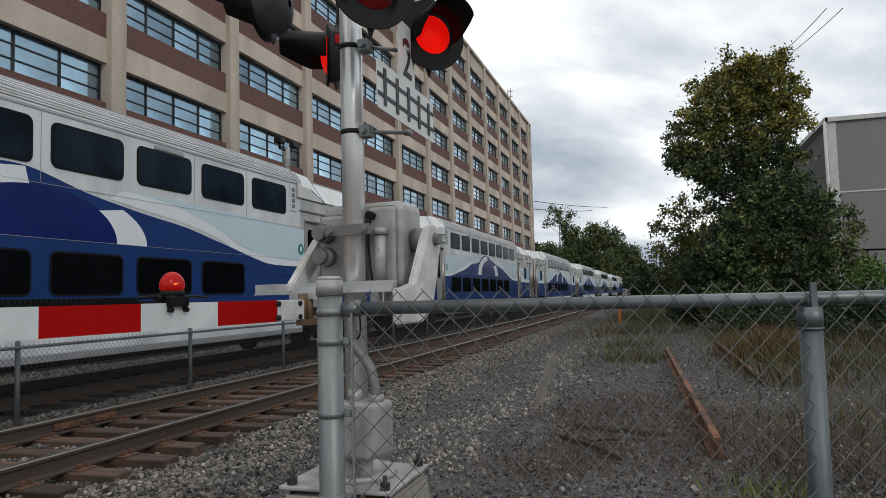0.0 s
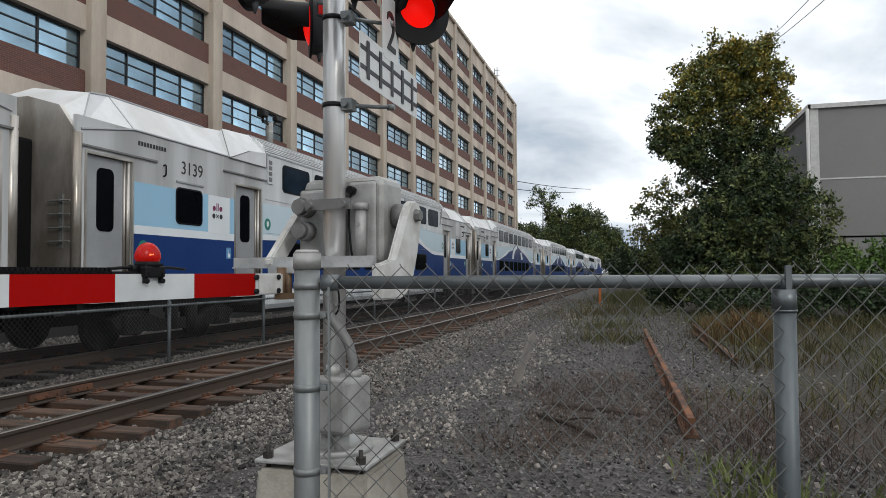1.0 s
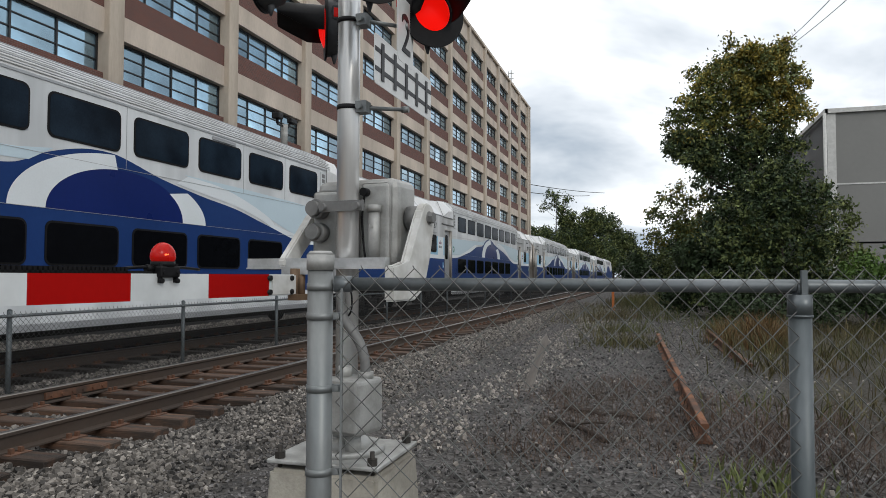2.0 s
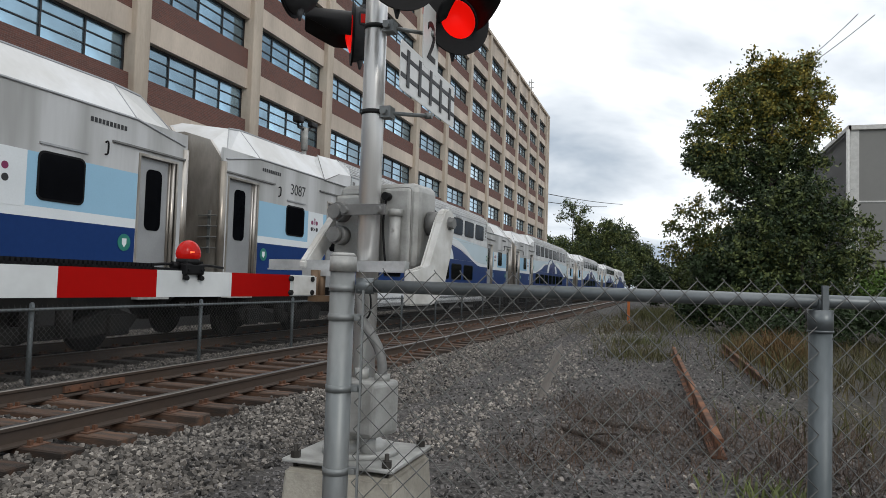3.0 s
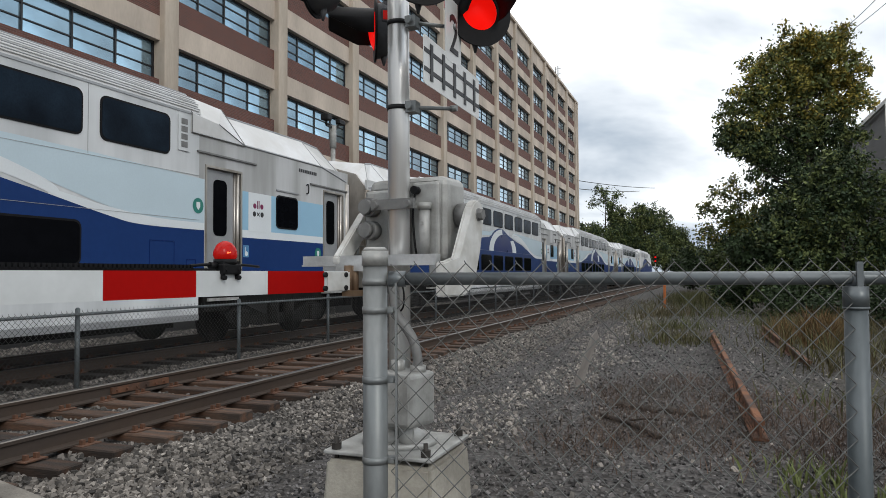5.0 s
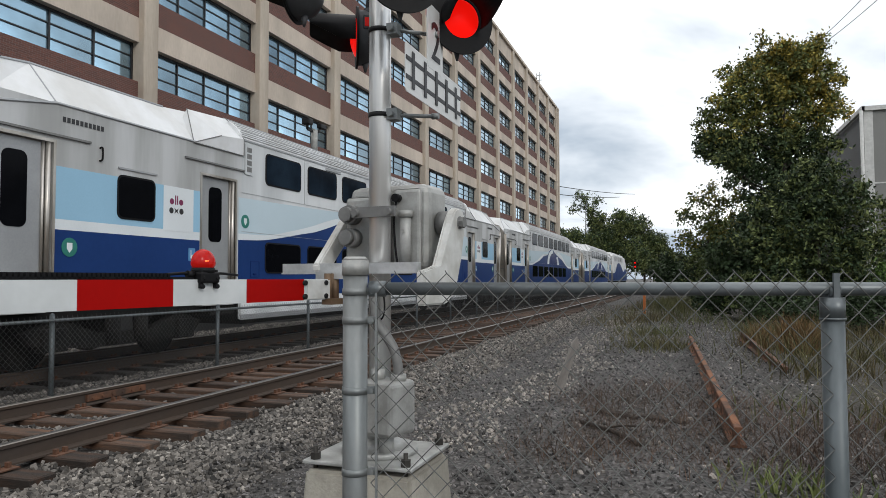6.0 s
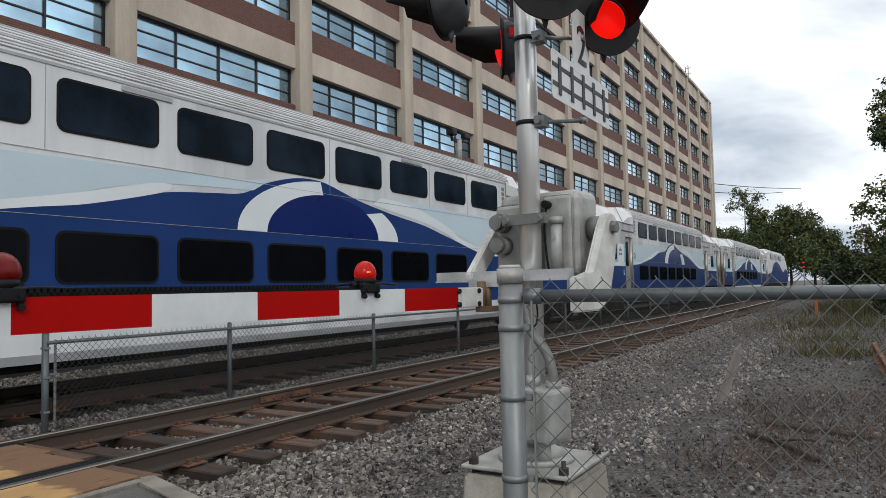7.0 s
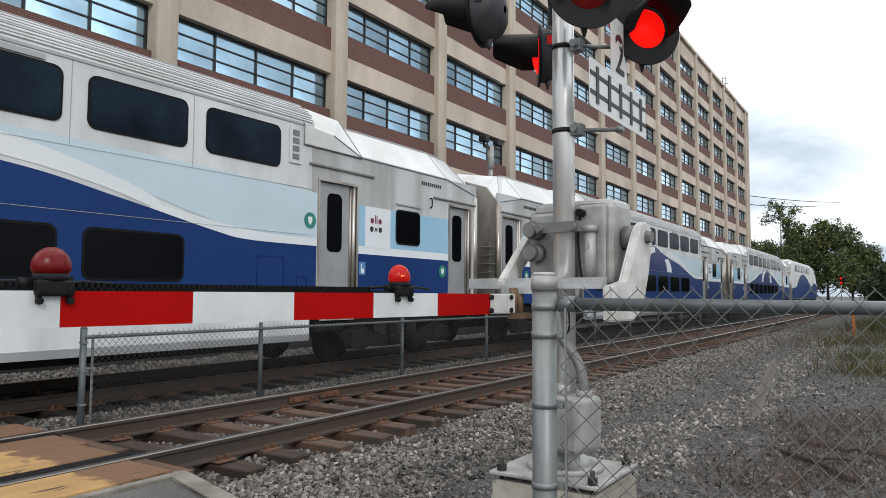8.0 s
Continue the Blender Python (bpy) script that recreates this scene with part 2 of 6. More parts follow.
M_TIE = mat("weathered_tie", (0.102, 0.053, 0.031), 0.9, scale=5, vary=0.3, dirt=(0.042, 0.030, 0.023), bump=0.006, bscale=40, stretch=(0.4, 3, 3), objvar=0.45)


def plank_mat():
    """Yellow-tan painted timber: bare brown at its end, with dark gouges along the grain."""
    m = mat("crossing_plank", (0.46, 0.275, 0.105), 0.85, scale=2.5, vary=0.2, dirt=(0.36, 0.215, 0.085), bump=0.004, bscale=40, stretch=(2.2, 0.6, 3))
    n, l = m.node_tree.nodes, m.node_tree.links
    b = n["Principled BSDF"]
    tc = n.new("ShaderNodeTexCoord")
    sp = n.new("ShaderNodeSeparateXYZ")
    l.new(tc.outputs["Object"], sp.inputs[0])
    nz = n.new("ShaderNodeTexNoise")
    nz.inputs["Scale"].default_value, nz.inputs["Detail"].default_value = 4.0, 6.0
    l.new(tc.outputs["Object"], nz.inputs["Vector"])
    ad = n.new("ShaderNodeMath")
    ad.operation, ad.inputs[1].default_value = "MULTIPLY_ADD", 0.9
    l.new(nz.outputs["Fac"], ad.inputs[0])
    l.new(sp.outputs[1], ad.inputs[2])
    worn = n.new("ShaderNodeMapRange")
    worn.inputs["From Min"].default_value, worn.inputs["From Max"].default_value = 3.04, 3.14
    l.new(ad.outputs[0], worn.inputs[0])
    m1 = n.new("ShaderNodeMix")
    m1.data_type = "RGBA"
    l.new(worn.outputs[0], m1.inputs[0])
    l.new(b.inputs["Base Color"].links[0].from_socket, m1.inputs[6])
    m1.inputs[7].default_value = (0.155, 0.082, 0.042, 1)
    mp = n.new("ShaderNodeMapping")
    mp.inputs["Scale"].default_value = (9.0, 1.7, 9.0)
    l.new(tc.outputs["Object"], mp.inputs[0])
    gz = n.new("ShaderNodeTexNoise")
    gz.inputs["Scale"].default_value, gz.inputs["Detail"].default_value = 1.6, 4.0
    l.new(mp.outputs[0], gz.inputs["Vector"])
    gouge = n.new("ShaderNodeMapRange")
    gouge.inputs["From Min"].default_value, gouge.inputs["From Max"].default_value = 0.635, 0.67
    l.new(gz.outputs["Fac"], gouge.inputs[0])
    m2 = n.new("ShaderNodeMix")
    m2.data_type = "RGBA"
    l.new(gouge.outputs[0], m2.inputs[0])
    l.new(m1.outputs[2], m2.inputs[6])
    m2.inputs[7].default_value = (0.085, 0.045, 0.026, 1)
    l.new(m2.outputs[2], b.inputs["Base Color"])
    return m


M_PLANK = plank_mat()
M_KERB = mat("weathered_kerb", (0.24, 0.22, 0.19), 0.9, scale=5, vary=0.25, dirt=(0.16, 0.145, 0.125), bump=0.006, bscale=60)
M_STONE = mat("ballast_stone", (0.132, 0.119, 0.106), 0.85, scale=9, vary=0.2, island=0.85)
M_CHIP = mat("grey_chipping", (0.125, 0.117, 0.114), 0.85, scale=9, vary=0.2, island=0.9)
M_PALE = mat("pale_stone", (0.275, 0.25, 0.222), 0.85, scale=9, vary=0.2, island=0.6)
M_BARK = mat("bark", (0.06, 0.05, 0.04), 0.95, scale=6, vary=0.3, bump=0.02, bscale=20)


def leaf_mat(name, c, c2):
    m = mat(name, c, 0.6, scale=0.35, vary=0.3, dirt=c2, island=0.5, spec=0.25)
    b = m.node_tree.nodes["Principled BSDF"]
    b.inputs["Subsurface Weight"].default_value = 0.0
    return m


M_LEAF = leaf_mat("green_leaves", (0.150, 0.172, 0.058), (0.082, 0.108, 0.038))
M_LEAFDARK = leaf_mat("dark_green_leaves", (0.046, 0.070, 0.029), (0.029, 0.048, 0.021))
M_LEAFYEL = leaf_mat("yellowing_leaves", (0.34, 0.26, 0.05), (0.15, 0.16, 0.04))
M_LEAFBRIGHT = leaf_mat("light_green_leaves", (0.10, 0.17, 0.03), (0.06, 0.11, 0.025))
M_GRASS = leaf_mat("grass_blades", (0.078, 0.092, 0.028), (0.085, 0.068, 0.032))
M_DRY = leaf_mat("dry_brown_stems", (0.125, 0.078, 0.055), (0.06, 0.042, 0.031))
M_RUSSET = leaf_mat("russet_weeds", (0.16, 0.085, 0.035), (0.10, 0.075, 0.03))
M_METALWALL = mat("grey_metal_siding", (0.21, 0.21, 0.20), 0.55, scale=0.5, vary=0.06, bscale=6)
M_METALDARK = mat("dark_grey_siding", (0.07, 0.07, 0.07), 0.6, scale=0.5, vary=0.08)
M_TRIMW = mat("white_trim", (0.62, 0.62, 0.60), 0.5)
M_ORANGE = mat("orange_marker", (0.55, 0.16, 0.04), 0.7)
M_WOODGREY = mat("grey_weathered_wood", (0.30, 0.275, 0.25), 0.9, scale=6, vary=0.25, stretch=(3, 3, 0.4))
M_ROT = mat("rotten_timber", (0.035, 0.026, 0.020), 0.95, scale=6, vary=0.3, bump=0.006, bscale=40)
M_ASPHALT = mat("asphalt", (0.105, 0.102, 0.098), 0.9, scale=3, vary=0.55, dirt=(0.14, 0.135, 0.128), bump=0.012, bscale=75)


def ground_mat():
    m = mat("gravel_ground", (0.082, 0.076, 0.073), 0.9, scale=1.3, vary=0.3, dirt=(0.052, 0.047, 0.043), bump=0.02, bscale=45)
    n, l = m.node_tree.nodes, m.node_tree.links
    b = n["Principled BSDF"]
    tc = n.new("ShaderNodeTexCoord")
    vo = n.new("ShaderNodeTexVoronoi")
    vo.inputs["Scale"].default_value = 26.0
    l.new(tc.outputs["Object"], vo.inputs["Vector"])
    hs = n.new("ShaderNodeMapRange")
    hs.inputs["To Min"].default_value, hs.inputs["To Max"].default_value = 0.45, 1.5
    sp = n.new("ShaderNodeSeparateColor")
    l.new(vo.outputs["Color"], sp.inputs[0])
    l.new(sp.outputs[0], hs.inputs[0])
    mx = n.new("ShaderNodeMix")
    mx.data_type, mx.blend_type = "RGBA", "MULTIPLY"
    mx.inputs[0].default_value = 1.0
    old = b.inputs["Base Color"].links[0].from_socket
    l.new(old, mx.inputs[6])
    l.new(hs.outputs[0], mx.inputs[7])
    # earth and weeds take over beyond the gravel, towards the trees
    sx = n.new("ShaderNodeSeparateXYZ")
    l.new(tc.outputs["Object"], sx.inputs[0])
    nz = n.new("ShaderNodeTexNoise")
    nz.inputs["Scale"].default_value = 0.6
    l.new(tc.outputs["Object"], nz.inputs["Vector"])
    ad = n.new("ShaderNodeMath")
    ad.operation = "MULTIPLY_ADD"
    ad.inputs[1].default_value, ad.inputs[2].default_value = 4.0, -2.0
    l.new(nz.outputs["Fac"], ad.inputs[0])
    a2 = n.new("ShaderNodeMath")
    a2.operation = "ADD"
    l.new(ad.outputs[0], a2.inputs[0])
    l.new(sx.outputs[0], a2.inputs[1])
    mr = n.new("ShaderNodeMapRange")
    mr.inputs["From Min"].default_value, mr.inputs["From Max"].default_value = 0.6, 2.6
    l.new(a2.outputs[0], mr.inputs[0])
    m2 = n.new("ShaderNodeMix")
    m2.data_type = "RGBA"
    l.new(mr.outputs[0], m2.inputs[0])
    l.new(mx.outputs[2], m2.inputs[6])
    m2.inputs[7].default_value = (0.036, 0.031, 0.021, 1)
    # shade under the train, painted as a darker bed between the second track's rails
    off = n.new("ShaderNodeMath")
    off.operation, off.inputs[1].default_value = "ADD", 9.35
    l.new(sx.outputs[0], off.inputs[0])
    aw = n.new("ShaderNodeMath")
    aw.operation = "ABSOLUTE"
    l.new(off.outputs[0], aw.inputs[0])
    bed_shade = n.new("ShaderNodeMapRange")
    bed_shade.inputs["From Min"].default_value, bed_shade.inputs["From Max"].default_value = 1.15, 0.85
    l.new(aw.outputs[0], bed_shade.inputs[0])
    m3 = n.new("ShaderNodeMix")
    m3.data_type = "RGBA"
    l.new(bed_shade.outputs[0], m3.inputs[0])
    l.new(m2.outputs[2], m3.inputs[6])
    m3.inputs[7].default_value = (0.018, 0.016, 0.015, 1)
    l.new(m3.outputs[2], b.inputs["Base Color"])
    bp = [q for q in n if q.type == "BUMP"][0]
    l.new(vo.outputs["Distance"], bp.inputs["Height"])
    bp.inputs["Distance"].default_value = 0.03
    return m


M_GROUND = ground_mat()


# ---- mesh helpers ----
def box(bm, x0, x1, y0, y1, z0, z1, m=None):
    vs = [bm.verts.new(Vector(p) if m is None else m @ Vector(p)) for p in
          ((x0, y0, z0), (x1, y0, z0), (x1, y1, z0), (x0, y1, z0), (x0, y0, z1), (x1, y0, z1), (x1, y1, z1), (x0, y1, z1))]
    for f in ((3, 2, 1, 0), (4, 5, 6, 7), (0, 1, 5, 4), (1, 2, 6, 5), (2, 3, 7, 6), (3, 0, 4, 7)):
        bm.faces.new([vs[i] for i in f])
    return vs


def rbox(bm, x0, x1, y0, y1, z0, z1, r=0.01, seg=2, m=None):
    vs = box(bm, x0, x1, y0, y1, z0, z1, m)
    es = {e for v in vs for e in v.link_edges}
    bmesh.ops.bevel(bm, geom=list(es), offset=r, segments=seg, affect="EDGES", profile=0.5)


def tube(bm, p0, p1, r, seg=12, r1=None, caps=True):
    p0, p1 = Vector(p0), Vector(p1)
    d = (p1 - p0).normalized()
    u = d.orthogonal().normalized()
    v = d.cross(u)
    r1 = r if r1 is None else r1
    a = [bm.verts.new(p0 + (u * math.cos(t) + v * math.sin(t)) * r) for t in [2 * math.pi * i / seg for i in range(seg)]]
    b = [bm.verts.new(p1 + (u * math.cos(t) + v * math.sin(t)) * r1) for t in [2 * math.pi * i / seg for i in range(seg)]]
    for i in range(seg):
        f = bm.faces.new((a[i], a[(i + 1) % seg], b[(i + 1) % seg], b[i]))
        f.smooth = seg > 6
    if caps:
        bm.faces.new(a[::-1])
        bm.faces.new(b)


def pipe(bm, pts, r, seg=10):
    pts = [Vector(p) for p in pts]
    if len(pts) > 2:
        fine = []
        for i in range(len(pts) - 1):
            a, b, c, d = pts[max(0, i - 1)], pts[i], pts[i + 1], pts[min(len(pts) - 1, i + 2)]
            for k in range(5):
                t = k / 5
                fine.append(0.5 * (2 * b + (c - a) * t + (2 * a - 5 * b + 4 * c - d) * t * t + (3 * b - a - 3 * c + d) * t ** 3))
        pts = fine + [pts[-1]]
    u = (pts[1] - pts[0]).normalized().orthogonal()
    rings = []
    for i, p in enumerate(pts):
        d = (pts[min(i + 1, len(pts) - 1)] - pts[max(i - 1, 0)]).normalized()
        u = (u - d * u.dot(d)).normalized()
        v = d.cross(u)
        rings.append([bm.verts.new(p + (u * math.cos(2 * math.pi * k / seg) + v * math.sin(2 * math.pi * k / seg)) * r) for k in range(seg)])
    for a, b in zip(rings[:-1], rings[1:]):
        for k in range(seg):
            f = bm.faces.new((a[k], a[(k + 1) % seg], b[(k + 1) % seg], b[k]))
            f.smooth = True
    bm.faces.new(rings[0][::-1])
    bm.faces.new(rings[-1])


def prism(bm, outline, axis, a0, a1):
    """A closed outline of 2D points, pushed along an axis from a0 to a1."""
    def at(p, s):
        return {"x": (s, p[0], p[1]), "y": (p[0], s, p[1]), "z": (p[0], p[1], s)}[axis]
    lo = [bm.verts.new(at(p, a0)) for p in outline]
    hi = [bm.verts.new(at(p, a1)) for p in outline]
    n = len(outline)
    for i in range(n):
        bm.faces.new((lo[i], lo[(i + 1) % n], hi[(i + 1) % n], hi[i]))
    bm.faces.new(lo[::-1])
    bm.faces.new(hi)


def mesh(bm, material, name="mesh"):
    bmesh.ops.recalc_face_normals(bm, faces=bm.faces)
    me = bpy.data.meshes.new(name)
    bm.to_mesh(me)
    bm.free()
    for m in (material if isinstance(material, (list, tuple)) else [material]):
        me.materials.append(m)
    return me


def part(name, bm, material, parent=None, label="", at=None):
    ob = new(name, bm if isinstance(bm, bpy.types.Mesh) else mesh(bm, material, name))
    if parent:
        ob.parent = parent
    if at:
        ob.matrix_basis = at
    if label:
        ob["label"] = label
    return ob


def empty(name, m=None):
    ob = new(name)
    ob.empty_display_size = 0.2
    if m is not None:
        ob.matrix_basis = m
    return ob


def raw(name, verts, faces, material):
    me = bpy.data.meshes.new(name)
    me.from_pydata([tuple(v) for v in verts], [], [tuple(f) for f in faces])
    me.materials.append(material)
    me.update()
    return me


def rrect(cx, cz, w, h, r, n=4):
    pts = []
    for (sx, sz, a0) in ((1, 1, 0), (-1, 1, 90), (-1, -1, 180), (1, -1, 270)):
        for i in range(n + 1):
            a = radians(a0 + 90 * i / n)
            pts.append((cx + sx * (w / 2 - r) + r * math.cos(a), cz + sz * (h / 2 - r) + r * math.sin(a)))
    return pts


# ---- ground: one sheet to the horizon ----
def ground_z(x, y):
    """Ballast shoulder along the tracks, a flat gravel path, rough earth towards the trees."""
    if x < -4.35:
        z = -0.245
        if -7.75 < x < -7.0:
            z += 0.08
    elif x < -2.9:
        z = -0.215 - 0.025 * (x + 4.35) / 1.45
    else:
        z = -0.24 + 0.10 * min(1, max(0, (x + 2.9) / 2.2))
    near = max(0.0, 1 - max(abs(x), abs(y - 10)) / 60)
    z += near * 0.05 * (noise.noise((x * 0.8, y * 0.8, 3.0)) + 0.5 * noise.noise((x * 2.7, y * 2.7, 9.0)))
    if x > 1.5 and y > 4:
        z += 0.12 * noise.noise((x * 0.5, y * 0.5, 1.0))
    return z


def grid_steps(lo, hi, fine, coarse):
    out = [lo]
    while out[-1] < hi:
        out.append(out[-1] + fine)
    step, a, b = fine, [], []
    x = lo
    while x > -coarse:
        step *= 1.5
        x -= step
        a.append(x)
    step, x = fine, out[-1]
    while x < coarse:
        step *= 1.5
        x += step
        b.append(x)
    return a[::-1] + out + b


gx, gy = grid_steps(-12, 8, 0.22, 2500), grid_steps(-3, 34, 0.25, 2500)
g_verts = [(x, y, ground_z(x, y)) for y in gy for x in gx]
g_faces = [(j * len(gx) + i, j * len(gx) + i + 1, (j + 1) * len(gx) + i + 1, (j + 1) * len(gx) + i)
           for j in range(len(gy) - 1) for i in range(len(gx) - 1)]
ground = new("ground", raw("ground", g_verts, g_faces, M_GROUND))
tagged(ground, "grey crushed-stone gravel and bare earth beside the railway", "ground", kind="structure")

# ---- tracks ----
TRACK_1, TRACK_2 = -5.69, -9.40
RAIL_PROFILE = [(-0.07, -0.165), (0.07, -0.165), (0.07, -0.150), (0.012, -0.135), (0.010, -0.045), (0.034, -0.035), (0.036, -0.008), (0.028, 0.0),
                (-0.028, 0.0), (-0.036, -0.008), (-0.034, -0.035), (-0.010, -0.045), (-0.012, -0.135), (-0.07, -0.150)]


def track(name, x, label):
    root = tagged(empty(name, pose(x, 0, 0)), label, "railway track", kind="structure")
    for side in (-1, 1):
        bm = bmesh.new()
        prism(bm, [(p + side * 0.7525, q) for p, q in RAIL_PROFILE], "y", -12, 230)
        bmesh.ops.recalc_face_normals(bm, faces=bm.faces)
        for f in bm.faces:
            f.material_index = 1 if f.normal.z > 0.6 and f.calc_center_median().z > -0.02 else 0
        part("rail", bm, [M_RAIL, M_RAILTOP], root, "rust-brown steel rail with a worn bright head")
    return root


track_near = track("track_1", TRACK_1, "single railway track, rusty rails on weathered wooden ties")
track_far = track("track_2", TRACK_2, "second railway track under the passing train")

# bolted joint on the far rail of the near track
jb = bmesh.new()
box(jb, -0.7525 + 0.012, -0.7525 + 0.045, 6.2, 7.1, -0.125, -0.05)
for k in range(6):
    tube(jb, (-0.71, 6.27 + k * 0.15, -0.09), (-0.685, 6.27 + k * 0.15, -0.09), 0.018, 6)
part("joint_bar", jb, M_PLATE, track_near, "rusty bolted joint bar")

# ---- timber crossing, kerb and road edge ----
crossing = tagged(empty("level_crossing", pose(TRACK_1, 0, 0)), "tan timber crossing panels between and beside the rails", "level crossing", kind="structure")
for x0, x1, y1 in ((-0.54, -0.006, 3.22), (0.0, 0.53, 3.14), (0.83, 1.355, 3.06), (-1.36, -0.86, 3.3)):
    bm = bmesh.new()
    rbox(bm, x0, x1, -6, y1, -0.17, 0.0, 0.012, 2)
    part("plank", bm, M_PLANK, crossing)
for s in (-1, 1):
    bm = bmesh.new()
    rbox(bm, 0.535 if s > 0 else -0.67, 0.67 if s > 0 else -0.545, -6, 3.3, -0.15, -0.006, 0.02, 2)
    part("flangeway_seal", bm, M_RUBBER, crossing, "black rubber flangeway strip")
for (x, y) in ((0.7, 3.09), (-0.3, 3.22)):
    bm = bmesh.new()
    box(bm, x - 0.65, x + 0.68, y, y + 0.13, -0.17, -0.03)
    part("end_timber", bm, M_TIE, crossing)
bm = bmesh.new()
rbox(bm, 1.365, 1.43, -6, 3.03, -0.17, -0.012, 0.008, 1)
part("edge_board", bm, M_KERB, crossing, "pale weathered edge board")
road = bmesh.new()
prism(road, [(-4.31, -8), (-4.31, 3.02), (-3.3, 2.72), (-0.9, 1.55), (6, 1.2), (6, -8)], "z", -0.22, -0.045)
part("road", road, M_ASPHALT)
tagged(bpy.data.objects["road"], "worn grey asphalt approach beside the rails", "road", kind="structure")
kerb = bmesh.new()
prism(kerb, [(-4.40, 3.02), (-4.33, 3.17), (-3.3, 2.88), (-0.95, 1.70), (-1.0, 1.57), (-3.32, 2.74)], "z", -0.24, -0.02)
bmesh.ops.bevel(kerb, geom=list(kerb.edges), offset=0.012, segments=2, affect="EDGES")
part("kerb", kerb, M_KERB)
tagged(bpy.data.objects["kerb"], "pale concrete kerb along the road edge", "kerb", kind="structure")

# ---- loft building beyond the tracks ----
BX, BAY, STOREY = -21.5, 8.42, 3.77
Y_A, Y_B = 32.0 - 4 * BAY, 32.0 + 11.25 * BAY
HEADS = [3.71 + STOREY * k for k in range(8)]
TOP_Z = 32.4
loft = tagged(empty("loft_building", pose(BX, 0, 0)), "long multi-storey brick loft building with pale concrete frame and black-framed windows", "building")
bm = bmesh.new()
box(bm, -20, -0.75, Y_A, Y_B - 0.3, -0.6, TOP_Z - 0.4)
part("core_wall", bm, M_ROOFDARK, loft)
bm = bmesh.new()
box(bm, -20.2, 0.30, Y_A - 0.2, Y_B + 0.1, TOP_Z - 0.35, TOP_Z)
part("roof", bm, M_CONC, loft)
bm = bmesh.new()
box(bm, -20.0, -0.01, Y_B - 0.3, Y_B, -0.6, TOP_Z - 0.35)
part("end_wall", bm, M_BRICK, loft)
for k, h in enumerate(HEADS):
    top = h + 1.04 if k < 7 else TOP_Z - 0.35
    bm = bmesh.new()
    box(bm, -0.75, 0.0, Y_A, Y_B - 0.3, h, top)
    part("concrete_band", bm, M_CONC, loft, "pale concrete beam above a window row")
    sill = h - 1.66
    bm = bmesh.new()
    box(bm, -0.75, -0.03, Y_A, Y_B - 0.3, sill - 1.07 if k else -0.6, sill)
    part("brick_spandrel", bm, M_BRICK, loft, "red-brown brick spandrel under a window row")
pil_bm = bmesh.new()
rbox(pil_bm, -0.5, 0.28, -0.42, 0.42, -0.6, TOP_Z - 0.35, 0.05, 2)
pil_me = mesh(pil_bm, M_PIL, "pilaster")
ys = [-3.4, 5.55, 14.55] + [32.0 + BAY * k for k in range(-1, 12)]
for y in ys + [Y_B - 0.42]:
    part("pilaster", pil_me, None, loft, at=pose(0, y, 0))
# one window: black frame, 4 by 3 lights, glass set back
W_W, W_H = BAY - 0.88, 1.66
fr = bmesh.new()
for s in (0, 1):
    y = (-W_W / 2, W_W / 2 - 0.09)[s]
    box(fr, -0.42, -0.30, y, y + 0.09, 0, W_H)
    z = (0, W_H - 0.09)[s]
    box(fr, -0.415, -0.295, -W_W / 2 + 0.09, W_W / 2 - 0.09, z, z + 0.09)
for k in range(1, 4):
    y = -W_W / 2 + W_W * k / 4
    box(fr, -0.41, -0.31, y - 0.035, y + 0.035, 0.08, W_H - 0.09)
for k in range(1, 3):
    z = W_H * k / 3
    box(fr, -0.405, -0.325, -W_W / 2 + 0.09, W_W / 2 - 0.09, z - 0.026, z + 0.026)
fr_me = mesh(fr, M_FRAME, "window_frame")
gl = bmesh.new()
box(gl, -0.40, -0.37, -W_W / 8 + 0.034, W_W / 8 - 0.034, 0.08, W_H - 0.08)
gl_me = mesh(gl, M_GLASS, "pane")
for yi in range(len(ys)):
    y1 = ys[yi + 1] if yi + 1 < len(ys) else None
    if y1 is None:
        continue
    for k, h in enumerate(HEADS):
        if ys[yi] < 10 and k > 5 or k == 0 and ys[yi] < 60:
            continue
        win = part("window", fr_me, None, loft, at=pose(0, (ys[yi] + y1) / 2, h - W_H) @ Matrix.Diagonal((1, (y1 - ys[yi] - 0.86) / W_W, 1, 1)))
        for q in range(4):
            part("pane", gl_me, None, win, at=pose(0, -W_W / 2 + W_W * (q + 0.5) / 4, 0, 0, 0, random.uniform(-0.25, 0.25)))
# roof antennas and plant
for (x, y, h) in ((-2.2, 121, 5.5), (-2.9, 122.5, 4.6)):
    bm = bmesh.new()
    tube(bm, (0, 0, 0), (0, 0, h), 0.09, 6)
    for k in range(4):
        box(bm, -0.45, 0.45, -0.05, 0.05, h - 0.6 - k * 0.9, h - 0.5 - k * 0.9)
        box(bm, -0.5, -0.38, -0.12, 0.12, h - 1.2 - k * 0.8, h - 0.2 - k * 0.8)
    tagged(part("antenna_mast", bm, M_CASE, at=pose(BX + x, y, TOP_Z)), "grey steel antenna mast on the roof", "antenna", "rooftop antennas")

# ---- low wall beyond the second track ----
bm = bmesh.new()
box(bm, -13.6, -13.35, -12, 122, -0.8, 0.95)
tagged(part("wall_west", bm, M_METALDARK), "low dark wall behind the second track", "wall", kind="structure")

